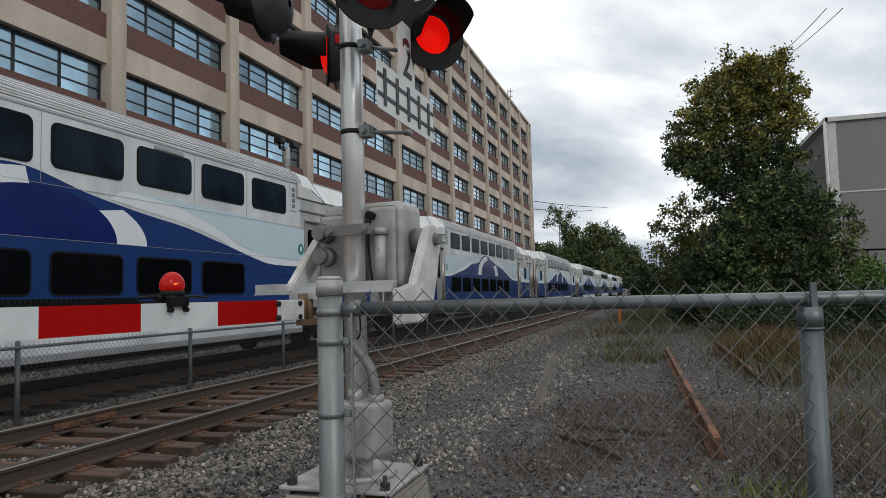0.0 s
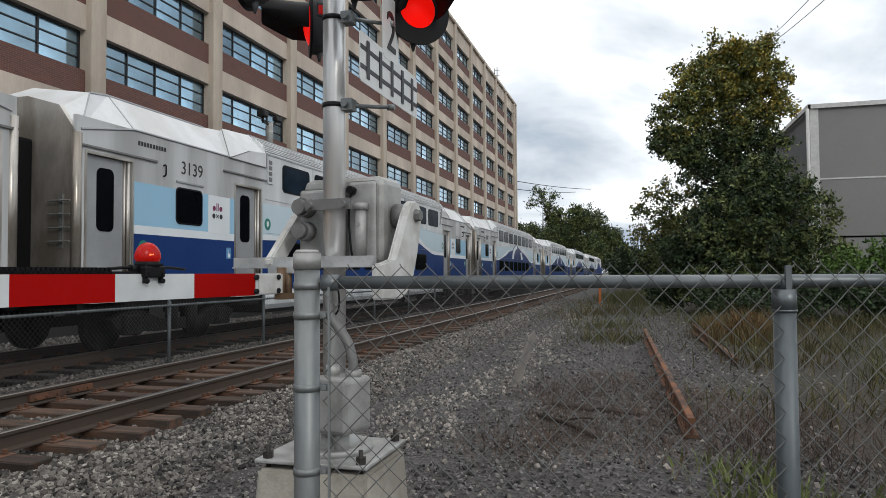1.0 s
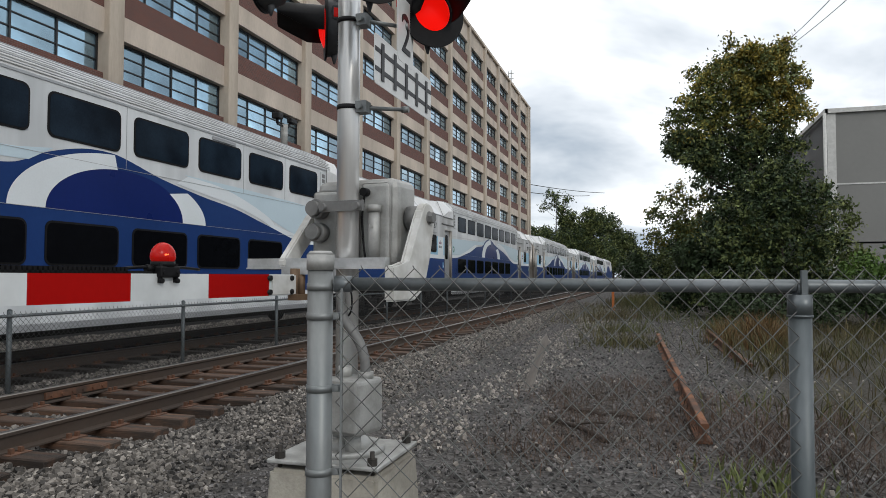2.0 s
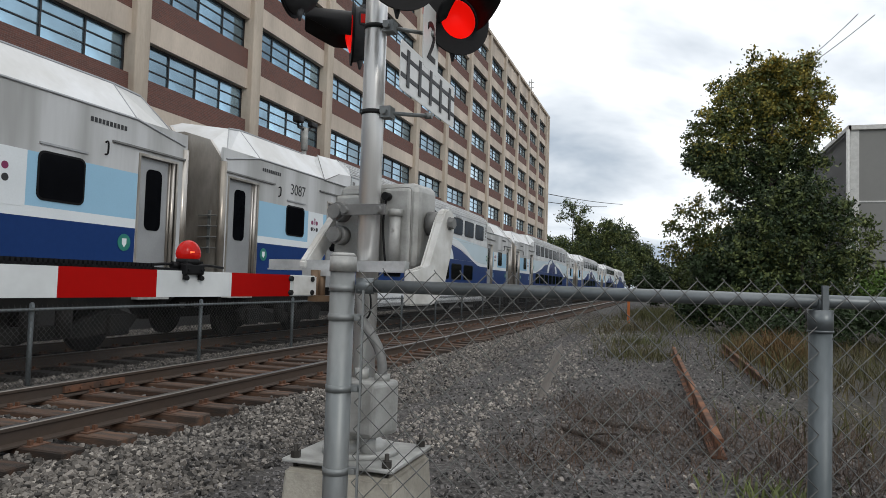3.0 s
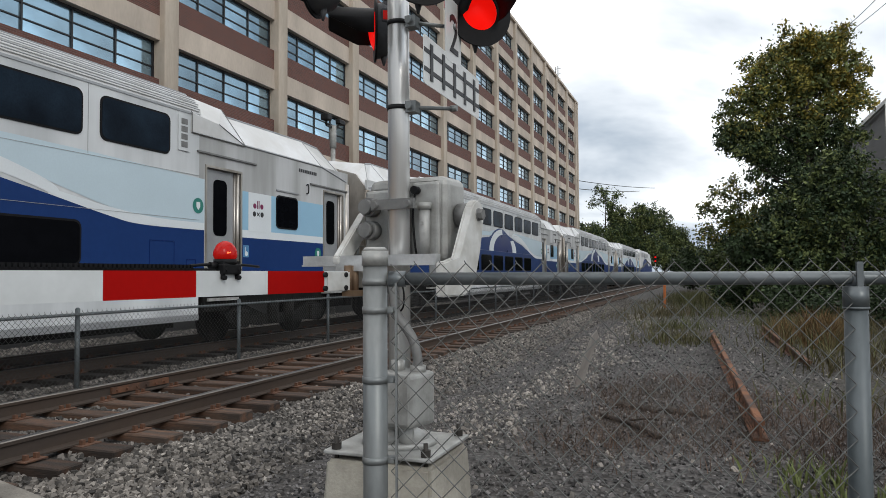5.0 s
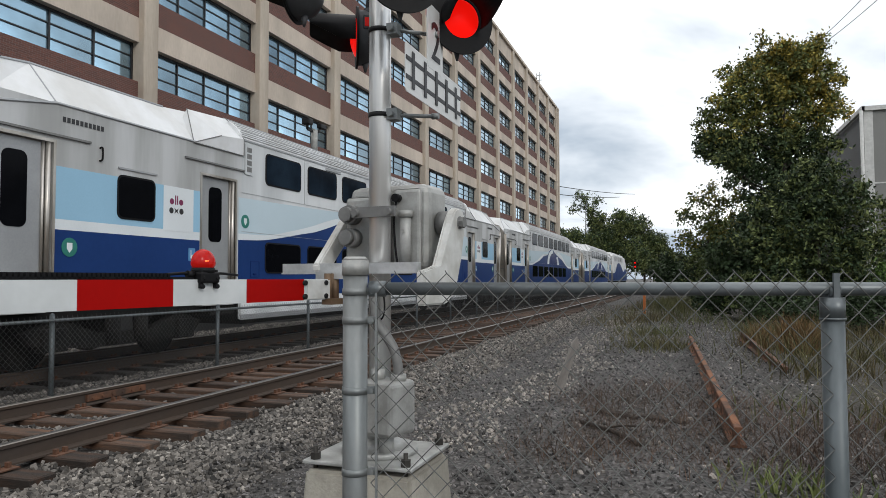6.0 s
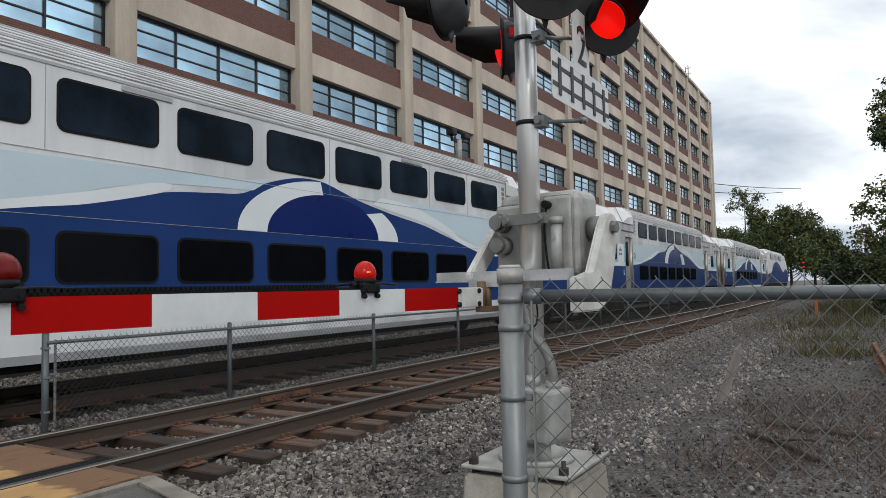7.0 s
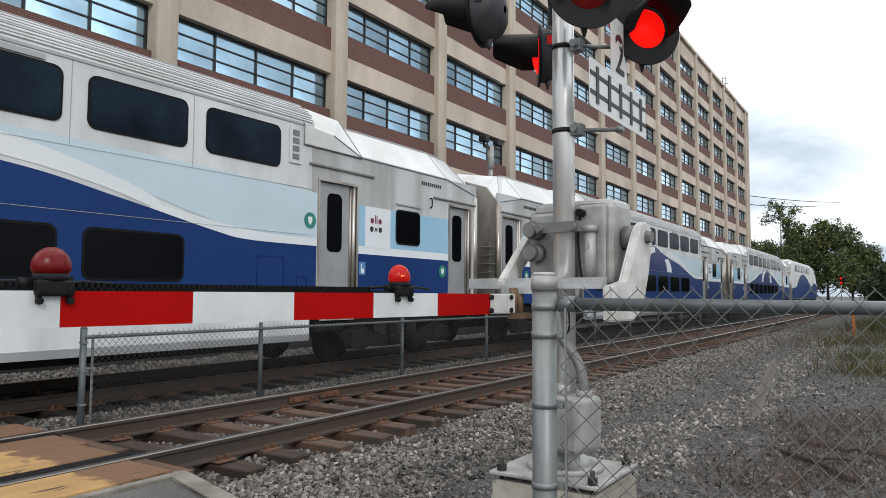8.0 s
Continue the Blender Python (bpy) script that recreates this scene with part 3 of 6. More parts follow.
# ---- pole with camera behind the train ----
pole = tagged(empty("camera_pole", pose(-13.0, 22.9, -0.5)), "grey pole with surveillance cameras behind the train", "pole")
bm = bmesh.new()
tube(bm, (0, 0, 0), (0, 0, 7.35), 0.09, 12)
tube(bm, (0, 0, 6.5), (0, 0, 7.35), 0.13, 12)
part("post", bm, M_CASE, pole)
bm = bmesh.new()
rbox(bm, -0.16, 0.16, -0.66, -0.34, 7.45, 7.68, 0.04)
tube(bm, (0, -0.5, 7.3), (0, -0.5, 7.5), 0.05, 8)
box(bm, -0.03, 0.03, -0.5, 0.1, 7.25, 7.32)
part("camera_housing", bm, M_HOUSING, pole)
bm = bmesh.new()
tube(bm, (0, 0.1, 7.2), (0, 0.55, 7.55), 0.05, 8)
rbox(bm, -0.1, 0.1, 0.35, 0.8, 7.5, 7.68, 0.03)
part("floodlight", bm, M_HOUSING, pole)

# ---- grey metal-clad shed behind the trees ----
shed = tagged(empty("metal_shed", pose(7.0, 32.0, -0.3)), "large grey metal-clad industrial building behind trees", "building")
bm = bmesh.new()
box(bm, 0.05, 22, 0.05, 26, 0, 8.35)
part("wall", bm, M_METALDARK, shed)
bm = bmesh.new()
for k in range(3):
    z0, z1 = (0, 2.95, 5.36)[k], (2.93, 5.34, 8.3)[k]
    for j in range(4):
        box(bm, 0.3 + j * 5.4, 5.68 + j * 5.4, 0, 0.06, z0, z1)
part("siding", bm, M_METALWALL, shed)
bm = bmesh.new()
box(bm, -0.1, 22, -0.12, 0.0, 8.3, 8.48)
box(bm, -0.12, 0.0, -0.12, 26, 8.3, 8.48)
for j in range(3):
    box(bm, 0.3, 22, -0.02, 0.0, (2.92, 5.33)[j % 2], (2.98, 5.39)[j % 2])
part("trim", bm, M_TRIMW, shed)
bm = bmesh.new()
pipe(bm, [(-0.12, -0.1, 8.3), (-0.12, -0.1, 0.2)], 0.07, 8)
box(bm, -0.02, 0.3, -0.03, 0.0, 0, 8.3)
part("downspout", bm, M_TRIMW, shed)


# ---- coaches ----
CAR = 25.91
DOORS = [(0.62, 1.58), (4.60, 5.56), (20.34, 21.26), (24.22, 25.06)]   # along the car, from the leading coupler
UPPER = [6.55 + 1.653 * k for k in range(8)]
FLOOR_END, FLOOR_MID = 1.02, 0.52
EAVE_END, EAVE_MID = 3.62, 3.94
WIDE = 3.06


def sheet(name, outline, material, parent, proud, label=""):
    """A painted field of the side, a thin skin over the panel below it."""
    bm = bmesh.new()
    prism(bm, outline, "x", 0.0, proud)
    return part(name, bm, material, parent, label)


def smooth(pts, n=6):
    """Points of a smooth line through the given ones."""
    out = []
    for i in range(len(pts) - 1):
        p0, p1, p2, p3 = pts[max(0, i - 1)], pts[i], pts[i + 1], pts[min(len(pts) - 1, i + 2)]
        for k in range(n):
            t = k / n
            out.append(tuple(0.5 * (2 * b + (c - a) * t + (2 * a - 5 * b + 4 * c - d) * t * t + (3 * b - a - 3 * c + d) * t ** 3)
                             for a, b, c, d in zip(p0, p1, p2, p3)))
    return out + [pts[-1]]


def wall_panels(root, spans, z0, z1, x0, x1, material):
    for a, b in spans:
        bm = bmesh.new()
        box(bm, x0, x1, a, b, z0, z1)
        part("side_panel", bm, material, root, "pale painted steel side panel")


def half_roof(bm, a0, a1, prof):
    """Roof shell between two stations, from one eave over to the other."""
    full = prof + [(-WIDE - x, z) for x, z in prof[::-1]]
    lo = [bm.verts.new((x, a0, z)) for x, z in full]
    hi = [bm.verts.new((x, a1, z)) for x, z in full]
    for i in range(len(full) - 1):
        bm.faces.new((lo[i], lo[i + 1], hi[i + 1], hi[i]))
    bm.faces.new(lo)
    bm.faces.new(hi[::-1])


def bogie(parent, y):
    frame_ob = None
    for x in (-0.25, -WIDE + 0.25):
        root = bmesh.new()
        s = 0.09 if x > -1 else -0.09
        prism(root, [(y - 1.75, 0.55), (y - 1.2, 0.72), (y - 0.5, 0.48), (y + 0.5, 0.48), (y + 1.2, 0.72), (y + 1.75, 0.55), (y + 1.6, 0.38), (y + 0.7, 0.28), (y - 0.7, 0.28), (y - 1.6, 0.38)],
              "x", x - 0.06, x + 0.06)
        for q in (-1.3, 1.3):
            rbox(root, x - 0.1, x + 0.14, y + q - 0.2, y + q + 0.2, 0.28, 0.6, 0.03)
        for q in (-0.28, 0.28):
            tube(root, (x + s, y + q, 0.3), (x + s, y + q, 0.72), 0.11, 10)
        ob = part("side_frame" if frame_ob else "bogie", root, M_UNDER, frame_ob or parent, "dark steel bogie side frame with coil springs")
        frame_ob = frame_ob or ob
    for q in (-1.3, 1.3):
        for x in (-0.78, -WIDE + 0.78):
            w = bmesh.new()
            tube(w, (-0.065, 0, 0), (0.065, 0, 0), 0.42, 24)
            tube(w, (-0.09, 0, 0), (0.2, 0, 0), 0.14, 12)
            tube(w, (0.066 if x > -1.5 else -0.095, 0, 0), (0.095 if x > -1.5 else -0.066, 0, 0), 0.33, 20)
            part("wheel", w, M_UNDER, frame_ob, at=pose(x, y + q, 0.42))


def coach(name):
    root = empty(name)
    spans = [(0.42, DOORS[0][0])] + [(DOORS[i][1], DOORS[i + 1][0]) for i in range(3)] + [(DOORS[3][1], 25.31)]
    mid0, mid1 = 5.75, 20.15
    for sx0, sx1 in ((-0.06, 0.0), (-WIDE, -WIDE + 0.06)):
        ends = [spans[0], spans[1], (DOORS[1][1], mid0), (mid1, DOORS[2][0]), spans[3], spans[4]]
        wall_panels(root, ends, FLOOR_END, 3.10, sx0, sx1, M_ENDGREY)
        wall_panels(root, [(0.42, mid0), (mid1, 25.31)], 3.10, EAVE_END, sx0, sx1, M_ENDGREY)
        wall_panels(root, [(mid0, mid1)], FLOOR_MID, EAVE_MID, sx0, sx1, M_WHITE)
    # floor and inner dark lining that closes the shell
    bm = bmesh.new()
    box(bm, -WIDE + 0.16, -0.16, 0.5, 25.2, FLOOR_END, 3.5)
    box(bm, -WIDE + 0.1, -0.1, mid0 + 0.05, mid1 - 0.05, FLOOR_MID, 3.9)
    part("interior", bm, M_RUBBER, root)
    # roofs
    bm = bmesh.new()
    half_roof(bm, mid0 - 0.05, mid1 + 0.05, [(0.0, EAVE_MID), (-0.03, 4.04), (-0.10, 4.14), (-0.24, 4.25), (-0.45, 4.33), (-0.9, 4.40)])
    part("roof_middle", bm, M_SILVER, root, "ribbed white coach roof")
    for k, (x, z) in enumerate(((-0.005, 3.985), (-0.04, 4.07), (-0.10, 4.15), (-0.18, 4.21), (-0.28, 4.275), (-0.42, 4.33))):
        bm = bmesh.new()
        tube(bm, (x, mid0, z), (x, mid1, z), 0.017, 6)
        part("roof_rib", bm, M_SILVER, root)
        # thin grey tube stands in for the shaded groove beside each rib
        bm = bmesh.new()
        tube(bm, (x + 0.008 - 0.02 * (k > 1), mid0, z + 0.028), (x + 0.008 - 0.02 * (k > 1), mid1, z + 0.028), 0.009, 5)
        part("rib_shade_line", bm, M_DOOR, root)
    bm = bmesh.new()
    box(bm, 0.0, 0.012, mid0, mid1, 3.895, 3.93)
    part("gutter", bm, M_DOOR, root)
    for flip in (0, 1):
        # roof over the end vestibules: a sloped flank, and a bevelled nose at the coupler end
        bm = bmesh.new()
        y = (lambda a: 25.73 - a) if flip else (lambda a: a)
        A = [(-0.0, y(0.50), 3.42), (-0.0, y(1.62), EAVE_END), (-0.0, y(4.55), EAVE_END), (0.0, y(5.72), EAVE_END)]
        B = [(-0.42, y(1.12), 4.14), (-0.52, y(1.62), 4.22), (-0.52, y(4.2), 4.22), (-0.30, y(5.72), 4.28)]
        C = [(-1.53, y(1.12), 4.30), (-1.53, y(1.62), 4.34), (-1.53, y(4.2), 4.34), (-1.53, y(5.72), 4.40)]
        rows = [A, B, C, [(-WIDE - p[0], p[1], p[2]) for p in B], [(-WIDE - p[0], p[1], p[2]) for p in A]]
        vv = [[bm.verts.new(p) for p in r] for r in rows]
        for i in range(4):
            for j in range(3):
                bm.faces.new((vv[i][j], vv[i][j + 1], vv[i + 1][j + 1], vv[i + 1][j]))
        nose = [bm.verts.new((x, y(0.46), z)) for x, z in ((0, 3.3), (-0.35, 3.75), (-1.53, 3.95), (-WIDE + 0.35, 3.75), (-WIDE, 3.3))]
        for i in range(4):
            bm.faces.new((nose[i], nose[i + 1], vv[i + 1][0], vv[i][0]))
        part("roof_end", bm, M_SILVER, root, "white sloped roof end over the vestibule")
        for e, pts in enumerate(([A[0], A[1], A[2], A[3]], [B[0], B[1], B[2]], [A[1], B[1]], [A[0], B[0]])):
            bm = bmesh.new()
            for q0, q1 in zip(pts[:-1], pts[1:]):
                tube(bm, q0, q1, 0.022 if e < 2 else 0.012, 6)
            part("roof_edge", bm, M_DOOR, root)
        # raised fairing where the roof steps up to the ribbed part
        bm = bmesh.new()
        f0, f1 = y(4.35), y(5.78)
        v = [bm.verts.new(p) for p in ((0.02, f0 + 0.0, 3.60), (0.02, f1, 3.60), (0.02, f1, 3.92), (0.02, y(5.1), 3.86), (-0.34, y(4.6), 4.26), (-0.40, f1, 4.34), (-0.5, f0, 3.62), (-0.5, f1, 3.62))]
        bmesh.ops.convex_hull(bm, input=v)
        part("roof_fairing", bm, M_SILVER, root, "white sloped fairing")
        bm = bmesh.new()
        for p0, p1 in (((0.024, f0, 3.60), (-0.34, y(4.6), 4.27)), ((0.024, f0, 3.60), (0.024, f1, 3.60)), ((0.024, y(5.1), 3.86), (0.024, f0, 3.60)), ((0.024, f1, 3.60), (0.024, f1, 3.92)), ((0.024, f1, 3.92), (-0.40, f1, 4.35))):
            tube(bm, p0, p1, 0.009, 5)
        part("fairing_seam", bm, M_CAP, root)
        # stainless end wall and corner post
        bm = bmesh.new()
        e0 = y(0.50)
        prism(bm, [(0.0, FLOOR_END - 0.1), (0.0, 3.35), (-0.32, 3.78), (-0.9, 3.95), (-2.16, 3.95), (-WIDE + 0.32, 3.78), (-WIDE, 3.35), (-WIDE, FLOOR_END - 0.1)], "y", min(e0, y(0.42)), max(e0, y(0.42)))
        part("end_wall", bm, M_STEEL, root, "brushed stainless steel end wall")
        bm = bmesh.new()
        tube(bm, (-0.03, y(0.46), FLOOR_END - 0.1), (-0.03, y(0.46), 3.36), 0.075, 12)
        part("corner_post", bm, M_STEEL, root)
        bm = bmesh.new()
        g0, g1 = (25.3, 26.1) if flip else (-0.2, 0.45)
        rbox(bm, -2.25, -0.8, min(g0, g1), max(g0, g1), 1.05, 3.3, 0.05)
        part("gangway_bellows", bm, M_RUBBER, root, "black rubber gangway between coaches")
        # ladder rungs on the end wall
        bm = bmesh.new()
        for k in range(4):
            z = 1.75 + 0.2 * k
            ye = y(0.36)
            tube(bm, (-0.45, ye, z), (-0.05, ye, z), 0.012, 6)
            tube(bm, (-0.25, y(0.43), z), (-0.25, ye, z), 0.03, 6)
        box(bm, -0.28, -0.22, min(y(0.40), y(0.43)), max(y(0.40), y(0.43)), 1.65, 2.45)
        part("end_ladder", bm, M_GALV, root)
        # drip rail above the end door, louvre beside the step in the roof
        bm = bmesh.new()
        a0, a1 = (DOORS[3][0] - 0.6, DOORS[3][1] + 0.25) if flip else (DOORS[0][0] - 0.12, DOORS[0][1] + 0.6)
        box(bm, 0.0, 0.035, a0, a1, 3.17, 3.20)
        part("drip_rail", bm, M_CAP, root, "dark drip rail above a door")
        bm = bmesh.new()
        a0, a1 = (DOORS[2][0] - 0.25, DOORS[2][1] + 0.45) if flip else (DOORS[1][0] - 0.45, DOORS[1][1] + 0.25)
        box(bm, 0.0, 0.035, a0, a1, 3.30, 3.33)
        part("drip_rail", bm, M_CAP, root, "dark drip rail above a door")
        vent = bmesh.new()
        vy = y(5.96)
        box(vent, 0.004, 0.02, vy - 0.13, vy + 0.13, 3.26, 3.84)
        vb = part("louvre", vent, M_WHITE, root)
        for k in range(4):
            sl = bmesh.new()
            box(sl, 0.02, 0.026, vy - 0.07, vy + 0.07, 3.32 + k * 0.125, 3.41 + k * 0.125)
            part("slat", sl, M_CAP, vb)
    # doors, set back in their openings
    for i, (a, b) in enumerate(DOORS):
        door = bmesh.new()
        rbox(door, -0.12, -0.065, a + 0.03, b - 0.09, FLOOR_END + 0.02, 3.08, 0.01, 2)
        d = part("door", door, M_DOOR, root, "grey sliding coach door with a tall dark window")
        g = bmesh.new()
        c = (a + b) / 2 - 0.03
        prism(g, rrect(c, 2.42, 0.36, 0.98, 0.10), "x", -0.07, -0.058)
        part("door_glass", g, M_BLACKGLASS, d)
        fr = bmesh.new()
        box(fr, -0.13, 0.012, a - 0.04, a, FLOOR_END, 3.12)
        box(fr, -0.13, 0.012, b, b + 0.04, FLOOR_END, 3.12)
        box(fr, -0.13, 0.012, a, b, 3.08, 3.12)
        tube(fr, (-0.03, b - 0.05, FLOOR_END), (-0.03, b - 0.05, 3.08), 0.035, 8)
        tube(fr, (-0.05, b - 0.11, FLOOR_END), (-0.05, b - 0.11, 3.08), 0.02, 8)
        part("door_frame", fr, M_STEEL, d)
    # livery fields
    for (a, b) in ((DOORS[0][1] + 0.05, DOORS[1][0] - 0.05), (DOORS[2][1] + 0.05, DOORS[3][0] - 0.05)):
        sheet("blue_field", [(a, FLOOR_END), (b, FLOOR_END), (b, 1.93), (a, 1.93)], M_BLUE, root, 0.003, "deep blue lower livery field")
        sheet("white_stripe", [(a, 1.93), (b, 1.93), (b, 2.07), (a, 2.07)], M_STRIPE, root, 0.003)
        sheet("pale_blue_field", [(a, 2.07), (b, 2.07), (b, 2.78), (a, 2.78)], M_LBLUE, root, 0.003, "pale blue livery field")
    hill = smooth([(5.65, 2.00), (6.4, 2.03), (7.0, 2.10), (7.92, 2.24), (8.6, 2.34), (9.6, 2.58), (10.4, 2.66), (11.0, 2.72), (11.5, 2.93), (12.1, 3.08), (12.6, 3.11), (13.0, 3.06), (13.8, 2.87), (14.6, 2.74), (15.1, 2.67),
                   (16.0, 2.56), (16.8, 2.40), (17.4, 2.28), (18.3, 2.09), (18.9, 2.01), (19.6, 2.0), (20.28, 2.0)])
    # the swept field is cut in strips so that it follows the floor line too
    bm = bmesh.new()
    for p, q in zip(hill[:-1], hill[1:]):
        z0 = 0.92
        vs = [bm.verts.new(v) for v in ((0.003, p[0], z0), (0.003, q[0], z0), (0.003, q[0], q[1]), (0.003, p[0], p[1]))]
        bm.faces.new(vs)
    part("blue_hill", bm, M_BLUE, root, "deep blue livery hill with a smooth crest")
    bm = bmesh.new()
    crest = smooth([(5.65, 2.12), (6.6, 2.14), (7.4, 2.26), (8.4, 2.45), (9.4, 2.68), (9.75, 2.70)])
    lower = smooth([(5.65, 2.00), (6.4, 2.03), (7.0, 2.10), (7.92, 2.24), (8.6, 2.34), (9.6, 2.58), (9.75, 2.70)])
    def ribbon(bm, up, lo, x):
        m = 30
        def at(c, t):
            s = t * (len(c) - 1)
            i = min(int(s), len(c) - 2)
            f = s - i
            return tuple(c[i][k] * (1 - f) + c[i + 1][k] * f for k in (0, 1))
        for i in range(m):
            a, b, c, d = at(lo, i / m), at(lo, (i + 1) / m), at(up, (i + 1) / m), at(up, i / m)
            bm.faces.new([bm.verts.new((x, *p)) for p in (a, b, c, d)])
    ribbon(bm, crest, lower, 0.006)
    part("white_swoosh", bm, M_STRIPE, root, "white livery swoosh along the blue crest")
    bm = bmesh.new()
    ribbon(bm, smooth([(14.5, 3.0), (15.5, 2.93), (16.5, 2.72), (17.3, 2.47), (17.5, 2.30)]), smooth([(14.2, 2.84), (15.0, 2.74), (16.0, 2.62), (16.8, 2.46), (17.4, 2.29)]), 0.006)
    part("white_swoosh", bm, M_STRIPE, root, "white livery swoosh along the blue crest")
    bm = bmesh.new()
    ribbon(bm, smooth([(17.3, 2.38), (18.3, 2.22), (19.2, 2.13), (20.28, 2.12)]), smooth([(17.3, 2.30), (18.3, 2.09), (18.9, 2.01), (20.28, 2.0)]), 0.006)
    part("white_swoosh", bm, M_STRIPE, root, "white livery swoosh along the blue crest")
    bm = bmesh.new()
    ribbon(bm, [(5.65, 2.80), (7.0, 2.82), (9.0, 2.86), (11.0, 2.92), (11.6, 3.0)], smooth([(5.65, 2.12), (6.6, 2.14), (7.4, 2.26), (8.4, 2.45), (9.4, 2.68), (11.2, 2.78)]), 0.005)
    part("faded_blue_field", bm, M_SKYB, root, "faded pale blue livery field")
    bm = bmesh.new()
    ribbon(bm, [(14.4, 3.02), (16, 3.0), (18, 2.95), (20.28, 2.86)], smooth([(14.5, 3.0), (15.5, 2.93), (16.5, 2.72), (17.3, 2.47), (18.3, 2.22), (19.2, 2.13), (20.28, 2.12)]), 0.005)
    part("faded_blue_field", bm, M_SKYB, root, "faded pale blue livery field")
    # arch and dome
    bm = bmesh.new()
    cy, base = 12.955, 2.165
    def arc(rx, rz, t0, t1, n=22):
        return [(cy + rx * math.cos(radians(t0 + (t1 - t0) * i / n)), base + rz * math.sin(radians(t0 + (t1 - t0) * i / n))) for i in range(n + 1)]
    ribbon(bm, arc(2.07, 0.93, 180, 96), arc(1.47, 0.71, 180, 96), 0.008)
    part("white_arch", bm, M_STRIPE, root, "white livery arch")
    bm = bmesh.new()
    ribbon(bm, arc(2.07, 0.80, 0, 42), arc(1.42, 0.71, 0, 42), 0.008)
    part("white_arch", bm, M_STRIPE, root, "white livery arch")
    bm = bmesh.new()
    ribbon(bm, arc(1.47, 0.71, 180, 0, 40), [(cy - 1.47, base), (cy + 1.47, base)], 0.007)
    part("navy_dome", bm, M_NAVY, root, "darker blue livery dome")
    bm = bmesh.new()
    for z in (2.16, 2.90):
        box(bm, 0.004, 0.009, mid0, mid1, z, z + 0.006)
    part("panel_seam", bm, M_DOOR, root)
    # windows
    for i, a in enumerate(UPPER):
        for (zc, hh, glass, n) in ((3.465, 0.60, M_UPGLASS, 8), (1.69, 0.58, M_BLACKGLASS, 7)):
            if i >= n:
                continue
            w = bmesh.new()
            prism(w, rrect(a + 0.66, zc, 1.36, hh + 0.04, 0.11), "x", 0.0, 0.014)
            win = part("window", w, M_RUBBER, root)
            g = bmesh.new()
            prism(g, rrect(a + 0.66, zc, 1.30, hh - 0.02, 0.09), "x", 0.010, 0.018)
            part("pane", g, glass, win)
    for a in (2.70, 22.38):
        w = bmesh.new()
        prism(w, rrect(a + 0.38, 2.49, 0.78, 0.66, 0.1), "x", 0.0, 0.014)
        win = part("window", w, M_RUBBER, root)
        g = bmesh.new()
        prism(g, rrect(a + 0.38, 2.49, 0.72, 0.60, 0.08), "x", 0.010, 0.018)
        part("pane", g, M_BLACKGLASS, win)
        rb = bmesh.new()
        box(rb, 0.0, 0.02, a + 0.0, a + 0.8, 2.90, 2.93)
        part("rain_gutter", rb, M_DOOR, root)
    # badges and print: plain shapes
    for a in (3.72, 21.55):
        w = bmesh.new()
        box(w, 0.003, 0.006, a - 0.06, a + 0.66, 2.05, 2.78)
        pn = part("notice_panel", w, M_STRIPE, root)
        g = bmesh.new()
        tube(g, (0.006, a + 0.13, 2.535), (0.009, a + 0.13, 2.535), 0.05, 14)
        for k in (0.205, 0.25):
            box(g, 0.006, 0.009, a + k, a + k + 0.025, 2.487, 2.64)
        tube(g, (0.006, a + 0.35, 2.535), (0.009, a + 0.35, 2.535), 0.05, 14)
        part("printed_mark", g, M_MAROON, pn)
        g = bmesh.new()
        tube(g, (0.006, a + 0.12, 2.385), (0.009, a + 0.12, 2.385), 0.05, 14)
        prism(g, [(a + 0.19, 2.34), (a + 0.24, 2.37), (a + 0.29, 2.34), (a + 0.265, 2.385), (a + 0.29, 2.43), (a + 0.24, 2.40), (a + 0.19, 2.43), (a + 0.215, 2.385)], "x", 0.006, 0.009)
        tube(g, (0.006, a + 0.36, 2.385), (0.009, a + 0.36, 2.385), 0.05, 14)
        part("printed_mark", g, M_INK, pn)
    for a, z in ((5.86, 2.36), (20.12, 2.40), (1.86, 1.70), (23.95, 1.70)):
        g = bmesh.new()
        prism(g, [(a + 0.13 * math.cos(t * math.pi / 8), z + 0.13 * math.sin(t * math.pi / 8)) for t in range(16)], "x", 0.008, 0.012)
        bd = part("green_badge", g, M_GREEN, root, "round green badge")
        g = bmesh.new()
        prism(g, [(a - 0.045, z + 0.06), (a - 0.045, z - 0.02), (a, z - 0.075), (a + 0.045, z - 0.02), (a + 0.045, z + 0.06)], "x", 0.012, 0.014)
        part("badge_mark", g, M_STRIPE, bd)
    for a in (4.35, 21.42):
        g = bmesh.new()
        prism(g, rrect(a, 1.68, 0.17, 0.22, 0.02), "x", 0.004, 0.007)
        st = part("sticker", g, M_STICKER, root, "blue access sticker")
        g = bmesh.new()
        tube(g, (0.007, a + 0.01, 1.635), (0.0085, a + 0.01, 1.635), 0.045, 12)
        box(g, 0.007, 0.0085, a - 0.03, a - 0.012, 1.65, 1.755)
        part("sticker_mark", g, M_STRIPE, st)
    for s in (1.72, 23.2):
        g = bmesh.new()
        for k in range(10):
            box(g, 0.002, 0.006, s + k * 0.072, s + k * 0.072 + 0.05, 3.39, 3.46)
        part("maker_print", g, M_INK, root)
    g = bmesh.new()
